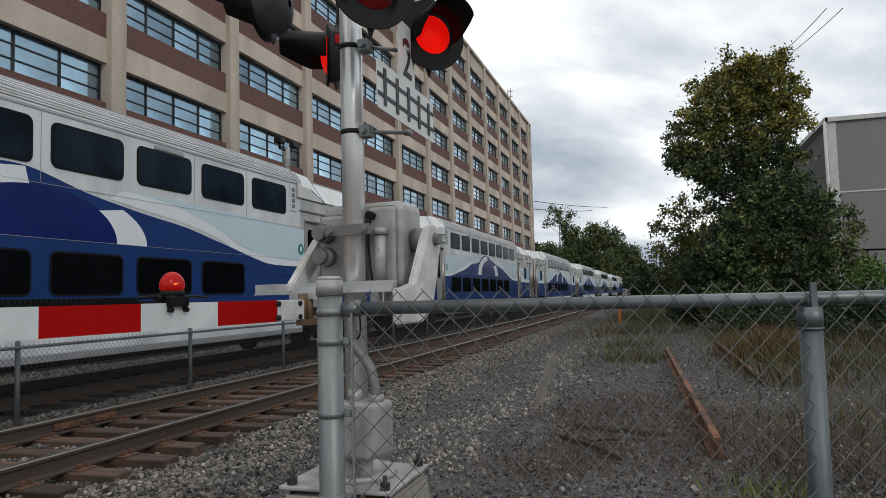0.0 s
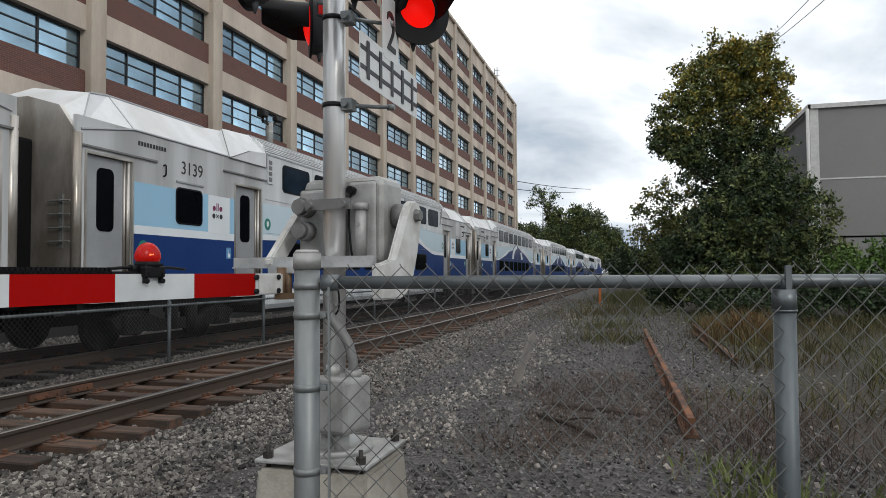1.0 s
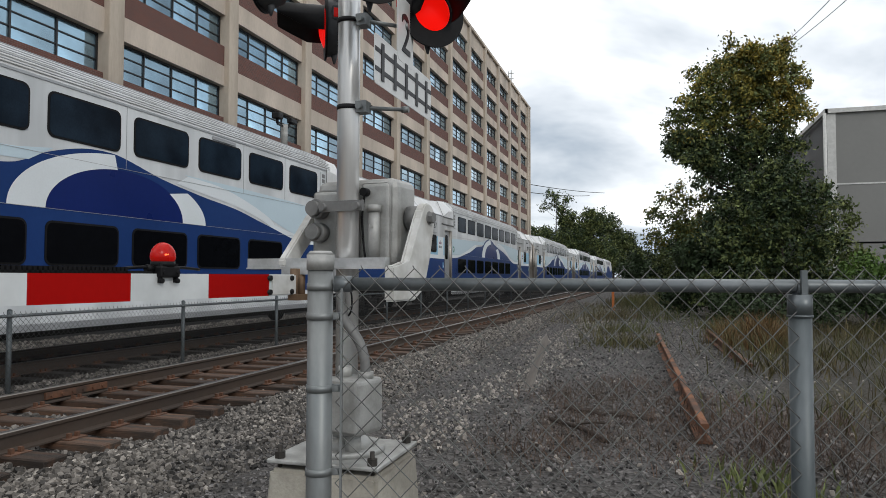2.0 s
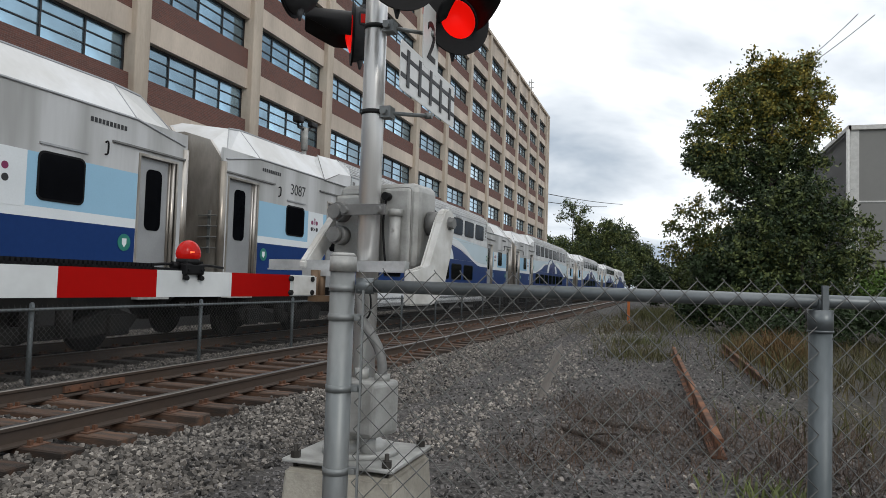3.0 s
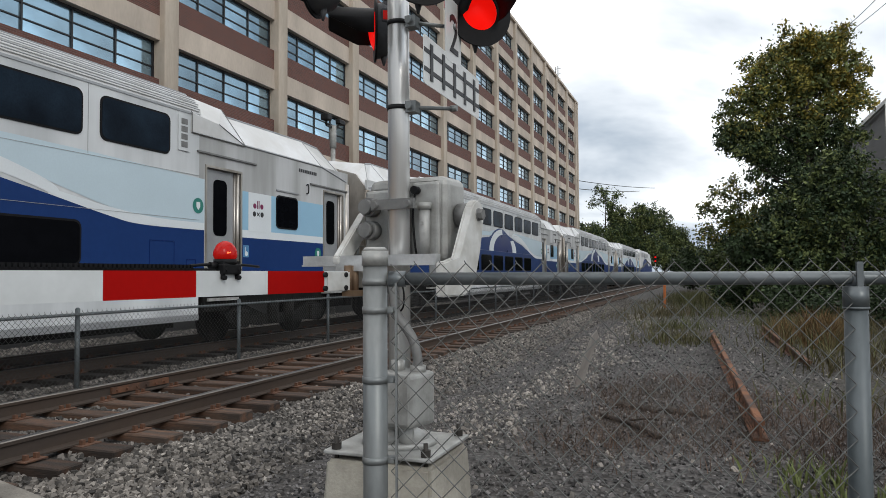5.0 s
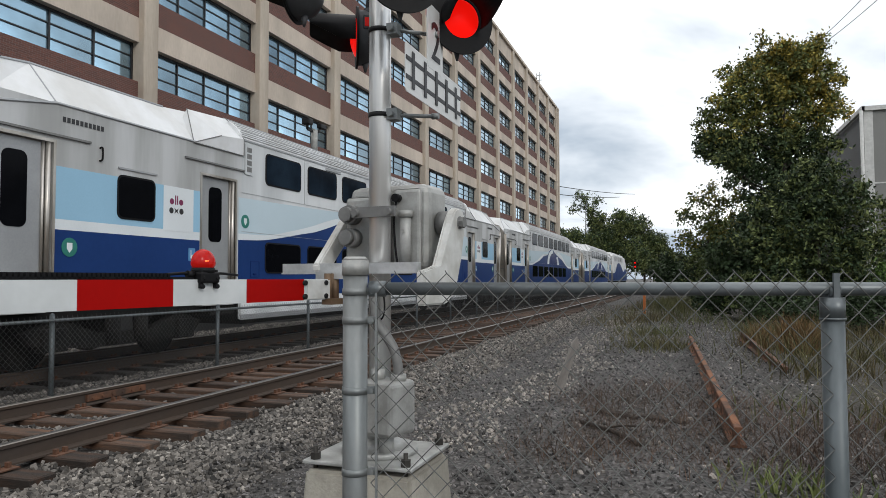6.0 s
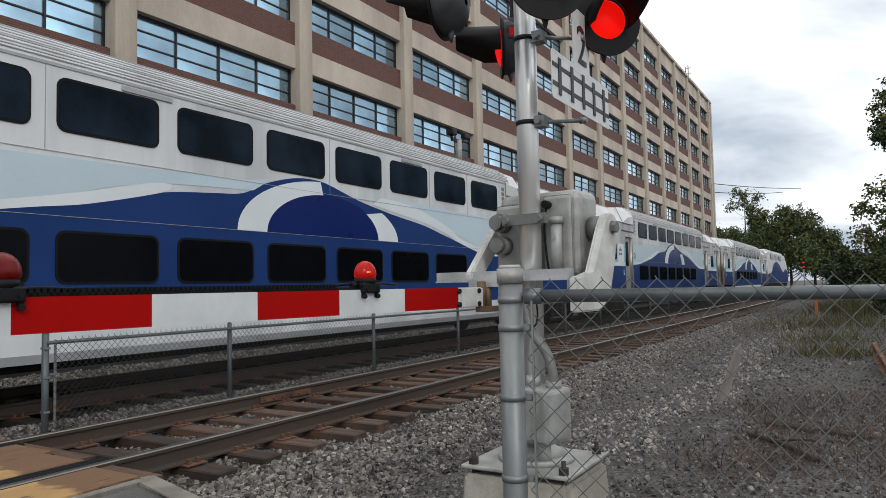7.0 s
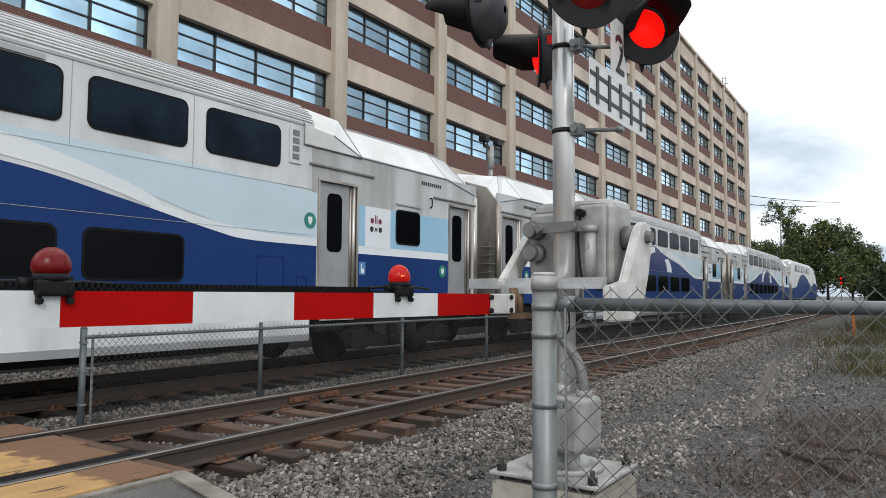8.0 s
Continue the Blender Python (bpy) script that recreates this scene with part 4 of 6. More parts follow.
    pipe(g, [(0.0, 2.36, 3.14), (0.05, 2.36, 3.14), (0.05, 2.36, 2.98), (0.0, 2.36, 2.96)], 0.014, 6)
    pipe(g, [(0.0, 23.5, 3.14), (0.05, 23.5, 3.14), (0.05, 23.5, 2.98), (0.0, 23.5, 2.96)], 0.014, 6)
    part("grab_hook", g, M_UNDER, root)
    # access hatches and seams of the side
    for (a, z0, z1, w) in ((19.05, 1.18, 1.78, 0.52), (19.85, 1.25, 1.50, 0.22), (6.05, 1.3, 1.6, 0.28)):
        bm = bmesh.new()
        for (y0, y1, q0, q1) in ((a, a + w, z0, z0 + 0.008), (a, a + w, z1, z1 + 0.008), (a, a + 0.008, z0, z1), (a + w, a + w + 0.008, z0, z1)):
            box(bm, 0.004, 0.008, y0, y1, q0, q1)
        box(bm, 0.004, 0.016, a + w * 0.35, a + w * 0.65, z0 + 0.05, z0 + 0.075)
        part("access_hatch", bm, M_NAVY, root)
    for a in (8.05, 12.98, 16.25, 17.9):
        bm = bmesh.new()
        box(bm, 0.002, 0.006, a, a + 0.007, 2.92, 3.9)
        part("panel_seam", bm, M_DOOR, root)
    for a in (9.0, 15.2):
        bm = bmesh.new()
        rbox(bm, 0.0, 0.02, a, a + 0.75, 3.80, 3.87, 0.006, 1)
        part("destination_display", bm, M_DOOR, root)
    # underframe
    bm = bmesh.new()
    box(bm, -WIDE + 0.12, -0.12, 0.6, 25.1, 0.72, FLOOR_END)
    box(bm, -WIDE + 0.2, -0.2, 6.1, 19.8, 0.40, 0.72)
    for (a, b) in ((4.9, 5.6), (20.3, 21.0)):
        rbox(bm, -0.5, -0.03, a, b, 0.62, 1.0, 0.03)
    part("underframe", bm, M_UNDER, root)
    for (a, b, c) in ((0.7, 1.5, 0.83), (24.3, 25.0, 0.83), (4.62, 5.5, 0.8), (20.4, 21.2, 0.8)):
        bm = bmesh.new()
        prism(bm, [(-0.2, c), (0.02, c), (0.02, c + 0.05), (-0.16, c + 0.05), (-0.16, c + 0.2), (-0.2, c + 0.2)], "y", a, b)
        bmesh.ops.recalc_face_normals(bm, faces=bm.faces)
        part("step", bm, M_CASE, root)
    bm = bmesh.new()
    box(bm, -0.02, 0.008, mid0, mid1, 0.50, 0.60)
    part("skirt_rail", bm, M_DOOR, root)
    for yb in (3.1, 22.8):
        bogie(root, yb)
    bm = bmesh.new()
    pipe(bm, [(-0.9, -0.1, 0.95), (-0.9, 0.1, 0.75), (-0.9, 0.45, 0.9)], 0.04, 6)
    tube(bm, (-1.53, -0.45, 0.85), (-1.53, 0.6, 0.85), 0.12, 8)
    part("coupler", bm, M_UNDER, root)
    return root


def writing(text, size, m, material, parent, name="number"):
    cu = bpy.data.curves.new(name, "FONT")
    cu.body, cu.size, cu.extrude = text, size, 0.002
    cu.align_x = "CENTER"
    ob = new(name, cu)
    cu.materials.append(material)
    ob.parent = parent
    ob.matrix_basis = m
    return ob


def locomotive():
    root = empty("locomotive")
    bm = bmesh.new()
    prism(bm, [(0.3, 1.0), (0.3, 4.2), (0.9, 4.38), (17.4, 4.38), (18.6, 4.1), (20.3, 2.9), (20.9, 2.5), (21.1, 1.0)], "x", -WIDE + 0.05, -0.05)
    bmesh.ops.bevel(bm, geom=[e for e in bm.edges if abs(e.verts[0].co.x - e.verts[1].co.x) < 0.01 and e.verts[0].co.z > 4.0 and e.verts[1].co.z > 4.0], offset=0.25, segments=3, affect="EDGES")
    part("body", bm, M_SILVER, root, "white locomotive body with a raked nose")
    sheet("blue_side", smooth([(0.4, 1.9), (3.5, 2.1), (6.0, 3.0), (8.5, 3.25), (11.5, 2.9), (15, 2.2), (18.0, 2.6), (20.6, 2.3)]) + [(20.9, 1.05), (0.4, 1.05)], M_BLUE, root, 0.01, "deep blue livery field")
    bm = bmesh.new()
    for k in range(3):
        box(bm, -2.6, -0.5, 16.0 + k * 0.5, 16.3 + k * 0.5, 4.38, 4.5)
    prism(bm, [(18.4, 3.55), (19.4, 3.55), (18.75, 3.95), (18.4, 3.95)], "x", -0.05, 0.01)
    prism(bm, [(18.75, 4.02), (20.0, 3.12), (20.05, 3.16), (18.8, 4.06)], "x", -WIDE + 0.4, -0.4)
    part("window", bm, M_BLACKGLASS, root)
    bm = bmesh.new()
    for k in range(3):
        box(bm, 0.0, 0.02, 3 + k * 4, 5.6 + k * 4, 3.45, 4.0)
    part("grille", bm, M_DOOR, root)
    bm = bmesh.new()
    box(bm, -WIDE + 0.1, -0.1, 0.6, 20.6, 0.6, 1.0)
    rbox(bm, -WIDE + 0.1, -0.05, 7.5, 13.5, 0.3, 1.0, 0.1)
    part("underframe", bm, M_UNDER, root)
    for yb in (3.6, 17.2):
        bogie(root, yb)
    return root


SIDE_X = -7.87
car_a = coach("passenger_coach")
tagged(car_a, "white and blue bilevel passenger coach rolling on the second track", "train coach", "coaches of the train")
cars = [car_a]
for k in range(1, 6):
    cars.append(copy_thing(car_a, pose(SIDE_X, k * CAR, 0)))
loco = locomotive()
tagged(loco, "white and blue locomotive with raked nose at the train's end", "locomotive")
for c, text in ((cars[1], "3139"), (cars[2], "3087")):
    writing(text, 0.33, pose(0.004, 3.16, 3.07, 90, 0, 90), M_INK, c, "fleet_number")


# ---- low chain-link fence between the tracks ----
def chain_link(length, z0, z1, d, r, material, tip=0.02):
    """Zigzag wires in the plane of x and z, each bent over at the top."""
    verts, faces = [], []

    def bar(p, q):
        b = len(verts)
        dx, dz = q[0] - p[0], q[1] - p[1]
        ln = math.hypot(dx, dz)
        nx, nz = -dz / ln * r, dx / ln * r
        for (s, y) in ((p, p[2]), (q, q[2])):
            verts.extend(((s[0] + nx, y, s[1] + nz), (s[0], y + r, s[1]), (s[0] - nx, y, s[1] - nz), (s[0], y - r, s[1])))
        for i in range(4):
            faces.append((b + i, b + (i + 1) % 4, b + 4 + (i + 1) % 4, b + 4 + i))
    n = int(length / d)
    h = d * 1.02
    rows = int((z1 - z0) / (h / 2))
    for k in range(n):
        x = k * d
        for j in range(rows):
            za, zb = z1 - j * h / 2, z1 - (j + 1) * h / 2
            o = 0.003
            if j % 2 == 0:
                bar((x, za, o), (x + d / 2, zb, -o))
            else:
                bar((x + d / 2, za, -o), (x, zb, o))
            if j % 2 == 0:
                bar((x + d, za, o), (x + d / 2, zb, -o))
            else:
                bar((x + d / 2, za, -o), (x + d, zb, o))
        bar((x + d, z1, 0), (x + d - 0.006, z1 + tip, 0.004))
    return raw("mesh", verts, faces, material)


IF_X = -7.25
mid_fence = tagged(empty("track_fence", pose(IF_X, 0, 0)), "low galvanised chain-link fence between the two tracks", "fence")
post_ys = [4.03, 6.47, 9.65, 12.57] + [12.57 + 3.05 * k for k in range(1, 15)]
for i, y in enumerate(post_ys):
    bm = bmesh.new()
    tube(bm, (0, 0, -0.35), (0, 0, 0.83 if i else 0.86), 0.030 if i else 0.036, 10)
    tube(bm, (0, 0, 0.83 if i else 0.86), (0, 0, 0.85 if i else 0.885), 0.032 if i else 0.038, 10, 0.012)
    part("post", bm, M_GALVDARK, mid_fence, at=pose(0, y, 0))
bm = bmesh.new()
tube(bm, (0.03, post_ys[0], 0.765), (0.03, post_ys[-1], 0.765), 0.019, 8)
part("top_rail", bm, M_GALVDARK, mid_fence)
bm = bmesh.new()
box(bm, 0.03, 0.04, 4.10, 4.125, -0.1, 0.79)
for z in (0.7, 0.4, 0.05):
    box(bm, -0.04, 0.045, 4.0, 4.06, z, z + 0.02)
part("tension_bar", bm, M_GALV, mid_fence)
part("chain_link", chain_link(post_ys[-1] - 4.1, -0.16, 0.80, 0.075, 0.0026, M_OLDWIRE), None, mid_fence, "weathered chain-link mesh", at=pose(0.05, 4.1, 0, 0, 0, 90))

# ---- near chain-link fence ----
F0, F1 = Vector((-1.085, 2.225, 0)), Vector((0.485, 2.65, 0))
f_dir = (F1 - F0).normalized()
f_len = (F1 - F0).length
F_Z = -0.15
fence = tagged(empty("chain_link_fence", Matrix.Translation(F0) @ pose(0, 0, 0, 0, 0, math.degrees(math.atan2(f_dir.y, f_dir.x)))), "galvanised steel chain-link fence with round posts and top rail", "fence")
bm = bmesh.new()
tube(bm, (0, 0, F_Z - 0.3), (0, 0, 1.275), 0.0435, 24)
end_post = part("post", bm, M_GALV, fence, "thick galvanised end post with a domed cap")
bm = bmesh.new()
tube(bm, (0, 0, 1.262), (0, 0, 1.315), 0.0475, 24)
tube(bm, (0, 0, 1.315), (0, 0, 1.328), 0.0475, 24, 0.036)
part("post_cap", bm, M_CASE, end_post)
for z in (1.205, 1.105, 0.86, 0.58, 0.30):
    bm = bmesh.new()
    tube(bm, (0, 0, z - 0.012), (0, 0, z + 0.012), 0.0465, 24)
    box(bm, 0.03, 0.075, -0.009, 0.009, z - 0.012, z + 0.012)
    tube(bm, (0.062, -0.022, z), (0.062, 0.02, z), 0.008, 8)
    part("clamp_band", bm, M_GALV, end_post)
bm = bmesh.new()
tube(bm, (f_len, 0, F_Z - 0.3), (f_len, 0, 1.17), 0.0365, 20)
line_post = part("post", bm, M_GALVDARK, fence, "weathered dark galvanised line post")
bm = bmesh.new()
tube(bm, (f_len, 0, 1.11), (f_len, 0, 1.182), 0.0395, 20)
tube(bm, (f_len, 0, 1.106), (f_len, 0, 1.114), 0.041, 20)
box(bm, f_len - 0.010, f_len + 0.010, -0.036, -0.026, 1.17, 1.264)
tube(bm, (f_len - 0.018, 0, 1.205), (f_len + 0.018, 0, 1.205), 0.0275, 16)
part("loop_cap", bm, M_RAILPIPE, line_post, "grey loop cap that carries the top rail")
bm = bmesh.new()
tube(bm, (3.35, 0, F_Z - 0.3), (3.35, 0, 1.17), 0.0365, 20)
part("post", bm, M_GALV, fence)
bm = bmesh.new()
tube(bm, (0.05, 0, 1.215), (3.5, 0, 1.205), 0.0225, 16)
tube(bm, (0.05, 0, 1.215), (0.11, 0, 1.2148), 0.028, 16)
part("top_rail", bm, M_RAILPIPE, fence)
part("chain_link", chain_link(3.4, F_Z, 1.268, 0.0885, 0.0018, M_WIRE, 0.010), None, fence, "diamond chain-link mesh of twisted wire", at=pose(0.06, -0.027, 0))
bm = bmesh.new()
box(bm, 0.075, 0.082, -0.03, -0.012, F_Z, 1.2)
part("tension_bar", bm, M_GALV, fence)

# ---- crossing signal mast with gate ----
MAST = Vector((-1.515, 3.39, 0))
signal = tagged(empty("crossing_signal", Matrix.Translation(MAST)), "level crossing signal mast with red lamps, gate mechanism and track sign", "crossing signal")
# axes of the gate: along the arm, and across it along the pivot shaft
AX, EX = Vector((-0.122, -0.993, 0)), Vector((0.993, -0.122, 0))
GM = Matrix(((EX.x, AX.x, 0, 0), (EX.y, AX.y, 0, 0), (0, 0, 1, 0), (0, 0, 0, 1)))


def gp(s, a, z):
    return GM @ Vector((s, a, z))


def gbox(bm, s0, s1, a0, a1, z0, z1, r=0.0):
    if r:
        rbox(bm, s0, s1, a0, a1, z0, z1, r, 3, GM)
    else:
        box(bm, s0, s1, a0, a1, z0, z1, GM)


bm = bmesh.new()
tube(bm, (0, 0, 0.24), (0, 0, 4.3), 0.0585, 32)
part("mast", bm, M_MAST, signal, "bright aluminium tube mast with scuffs")
# foundation
bm = bmesh.new()
prism(bm, [(-0.33, -0.33), (0.33, -0.33), (0.33, 0.33), (-0.33, 0.33)], "z", -0.45, 0.30)
for v in bm.verts:
    if v.co.z > 0:
        v.co.x, v.co.y = v.co.x * 0.86, v.co.y * 0.86
bmesh.ops.bevel(bm, geom=list(bm.edges), offset=0.018, segments=2, affect="EDGES")
part("foundation", bm, M_CEMENT, signal, "pale concrete foundation block")
bm = bmesh.new()
rbox(bm, -0.30, 0.29, -0.28, 0.29, 0.325, 0.345, 0.006, 2)
part("base_plate", bm, M_CASE, signal, "grey steel base plate")
bm = bmesh.new()
tube(bm, (0, 0, 0.345), (0, 0, 0.375), 0.20, 28)
tube(bm, (0, 0, 0.375), (0, 0, 0.42), 0.16, 28, 0.09)
tube(bm, (0, 0, 0.375), (0, 0, 0.62), 0.07, 24)
part("base_flange", bm, M_CASE, signal)
for sx in (-1, 1):
    for sy in (-1, 1):
        bm = bmesh.new()
        tube(bm, (sx * 0.245, sy * 0.24, 0.29), (sx * 0.245, sy * 0.24, 0.41), 0.012, 8)
        tube(bm, (sx * 0.245, sy * 0.24, 0.345), (sx * 0.245, sy * 0.24, 0.378), 0.026, 6)
        part("anchor_bolt", bm, M_RUSTBOLT, signal)
# junction box low on the mast with conduits
bm = bmesh.new()
rbox(bm, 0.0, 0.24, -0.11, 0.11, 0.47, 0.74, 0.025, 3, GM @ pose(-0.02, 0.1, 0, 0, 0, 8))
jbox = part("junction_box", bm, M_CASE, signal, "cast grey junction box")
bm = bmesh.new()
rbox(bm, -0.015, 0.25, 0.11, 0.13, 0.49, 0.745, 0.01, 2, GM @ pose(-0.02, 0.1, 0, 0, 0, 8))
tube(bm, gp(0.05, 0.1, 0.73), gp(0.05, 0.1, 0.79), 0.035, 12)
tube(bm, gp(0.17, 0.1, 0.73), gp(0.17, 0.1, 0.77), 0.04, 12)
tube(bm, gp(0.10, 0.1, 0.36), gp(0.10, 0.1, 0.48), 0.04, 12)
part("box_lid", bm, M_CASE, jbox)
bm = bmesh.new()
pipe(bm, [gp(0.17, 0.1, 0.75), gp(0.165, 0.1, 0.82), gp(0.14, 0.1, 0.90), gp(0.09, 0.1, 0.97), gp(0.05, 0.09, 1.01), gp(0.02, 0.08, 1.06), gp(0.0, 0.075, 1.2)], 0.025, 12)
part("conduit", bm, M_CAP, signal, "grey flexible conduit")
bm = bmesh.new()
pipe(bm, [gp(0.02, 0.07, 1.02), gp(0.07, 0.08, 1.06), gp(0.075, 0.08, 1.14), gp(0.05, 0.07, 1.2)], 0.005, 6)
part("cable", bm, M_BLACK, signal)
# gate mechanism case behind the mast
bm = bmesh.new()
gbox(bm, -0.25, 0.25, -0.32, -0.07, 1.29, 1.76, 0.05)
case = part("mechanism_case", bm, M_CASE, signal, "grey cast gate mechanism case")
bm = bmesh.new()
gbox(bm, 0.05, 0.22, -0.075, -0.045, 1.31, 1.73, 0.02)
gbox(bm, -0.25, -0.05, -0.075, -0.045, 1.29, 1.70, 0.02)
part("case_cover", bm, M_CASE, case)
for s, z in ((-0.19, 1.60), (-0.19, 1.475)):
    bm = bmesh.new()
    tube(bm, gp(s, -0.05, z), gp(s, 0.02, z), 0.052, 20)
    tube(bm, gp(s, 0.02, z), gp(s, 0.055, z), 0.04, 20)
    part("round_cap", bm, M_CAP, case, "dark grey round cap")
bm = bmesh.new()
tube(bm, gp(0.145, -0.02, 1.31), gp(0.145, -0.02, 1.60), 0.030, 16)
tube(bm, gp(0.145, -0.02, 1.575), gp(0.145, -0.02, 1.61), 0.038, 16)
tube(bm, gp(0.145, 0.01, 1.50), gp(0.145, 0.013, 1.50), 0.012, 10)
part("breather_tube", bm, M_CASE, case)
bm = bmesh.new()
pipe(bm, [gp(0.09, -0.02, 1.68), gp(0.075, -0.02, 1.55), gp(0.085, -0.02, 1.40), gp(0.10, -0.02, 1.31)], 0.006, 6)
tube(bm, gp(0.09, -0.04, 1.68), gp(0.09, 0.0, 1.68), 0.022, 10)
part("cable", bm, M_BLACK, case)
bm = bmesh.new()
tube(bm, gp(-0.36, -0.2, 1.55), gp(0.38, -0.2, 1.55), 0.035, 16)
tube(bm, gp(0.26, -0.2, 1.55), gp(0.325, -0.2, 1.55), 0.065, 20)
tube(bm, gp(0.375, -0.2, 1.55), gp(0.405, -0.2, 1.55), 0.03, 6)
part("pivot_shaft", bm, M_CAP, case)
# clamp round the mast
for z in (1.60,):
    bm = bmesh.new()
    gbox(bm, -0.13, 0.13, 0.055, 0.075, z - 0.025, z + 0.03)
    tube(bm, gp(-0.10, 0.03, z), gp(-0.10, 0.10, z), 0.02, 8)
    tube(bm, gp(0.10, 0.03, z), gp(0.10, 0.10, z), 0.02, 8)
    part("mast_clamp", bm, M_CAP, signal)


# lever arms, crossbar and gate
def lever(bm, s, thick, pts):
    lo = [bm.verts.new(gp(s - thick / 2, a, z)) for a, z in pts]
    hi = [bm.verts.new(gp(s + thick / 2, a, z)) for a, z in pts]
    n = len(pts)
    for i in range(n):
        bm.faces.new((lo[i], lo[(i + 1) % n], hi[(i + 1) % n], hi[i]))
    bm.faces.new(lo[::-1])
    bm.faces.new(hi)
    bmesh.ops.bevel(bm, geom=list(bm.edges), offset=0.008, segments=2, affect="EDGES")


gate = tagged(empty("crossing_gate", Matrix.Translation(MAST)), "lowered red and white striped crossing gate with lamps", "crossing gate")
bm = bmesh.new()
ring = [(-0.2 + 0.08 * math.cos(radians(t)), 1.55 + 0.08 * math.sin(radians(t))) for t in range(180, -1, -30)]
lever(bm, 0.35, 0.05, ring + [(0.02, 1.31), (0.20, 1.29), (0.20, 1.12), (-0.04, 1.12), (-0.12, 1.16), (-0.17, 1.24), (-0.22, 1.36)])
part("counterweight_lever", bm, M_ARMW, gate, "white painted cast counterweight lever")
bm = bmesh.new()
lever(bm, -0.33, 0.045, [(-0.26, 1.56), (-0.23, 1.61), (-0.17, 1.61), (-0.13, 1.58), (0.12, 1.33), (0.12, 1.29), (0.02, 1.29), (-0.16, 1.49)])
part("lever", bm, M_ARMW, gate)
bm = bmesh.new()
gbox(bm, -0.56, 0.28, 0.06, 0.11, 1.285, 1.335)
gbox(bm, -0.56, 0.28, 0.04, 0.12, 1.278, 1.286)
gbox(bm, -0.30, -0.08, 0.10, 0.16, 1.25, 1.29)
part("crossbar", bm, M_BAR, gate, "galvanised steel crossbar")
bm = bmesh.new()
for a in (0.14, 0.20):
    tube(bm, gp(-0.19, a, 1.12), gp(-0.19, a, 1.28), 0.022, 10)
gbox(bm, -0.20, -0.14, 0.10, 0.24, 1.12, 1.15)
part("shear_pin_bracket", bm, M_BRASS, gate)
# arm: striped fibreglass, bands alternate; stripes about 0.41 m
ARM_S, A0 = -0.198, 0.418
bands = [(-0.215, 0.0, M_GATEW)] + [(0.406 * k, 0.406 * (k + 1), M_GATEW if k % 2 else M_RED) for k in range(10)]
for a, b, m in bands:
    bm = bmesh.new()
    gbox(bm, ARM_S - 0.02, ARM_S + 0.02, A0 + a, A0 + b, 1.147, 1.25)
    part("arm_band", bm, m, gate)
bm = bmesh.new()
gbox(bm, ARM_S - 0.026, ARM_S + 0.026, A0 - 0.22, A0 - 0.02, 1.152, 1.245)
part("arm_clamp", bm, M_ARMW, gate)
for a in (-0.17, 0.0):
    for z in (1.165, 1.232):
        bm = bmesh.new()
        tube(bm, gp(ARM_S - 0.03, A0 + a, z), gp(ARM_S + 0.034, A0 + a, z), 0.013, 8)
        part("clamp_bolt", bm, M_HOUSING, gate)
bm = bmesh.new()
for k in range(175):
    a = 0.82 + k * 0.018
    gbox(bm, ARM_S - 0.012, ARM_S + 0.012, A0 + a, A0 + a + 0.010, 1.25, 1.274)
gbox(bm, ARM_S - 0.012, ARM_S + 0.012, A0 + 0.70, A0 + 4.0, 1.25, 1.26)
part("edge_strip", bm, M_RUBBER, gate, "black toothed rubber strip")
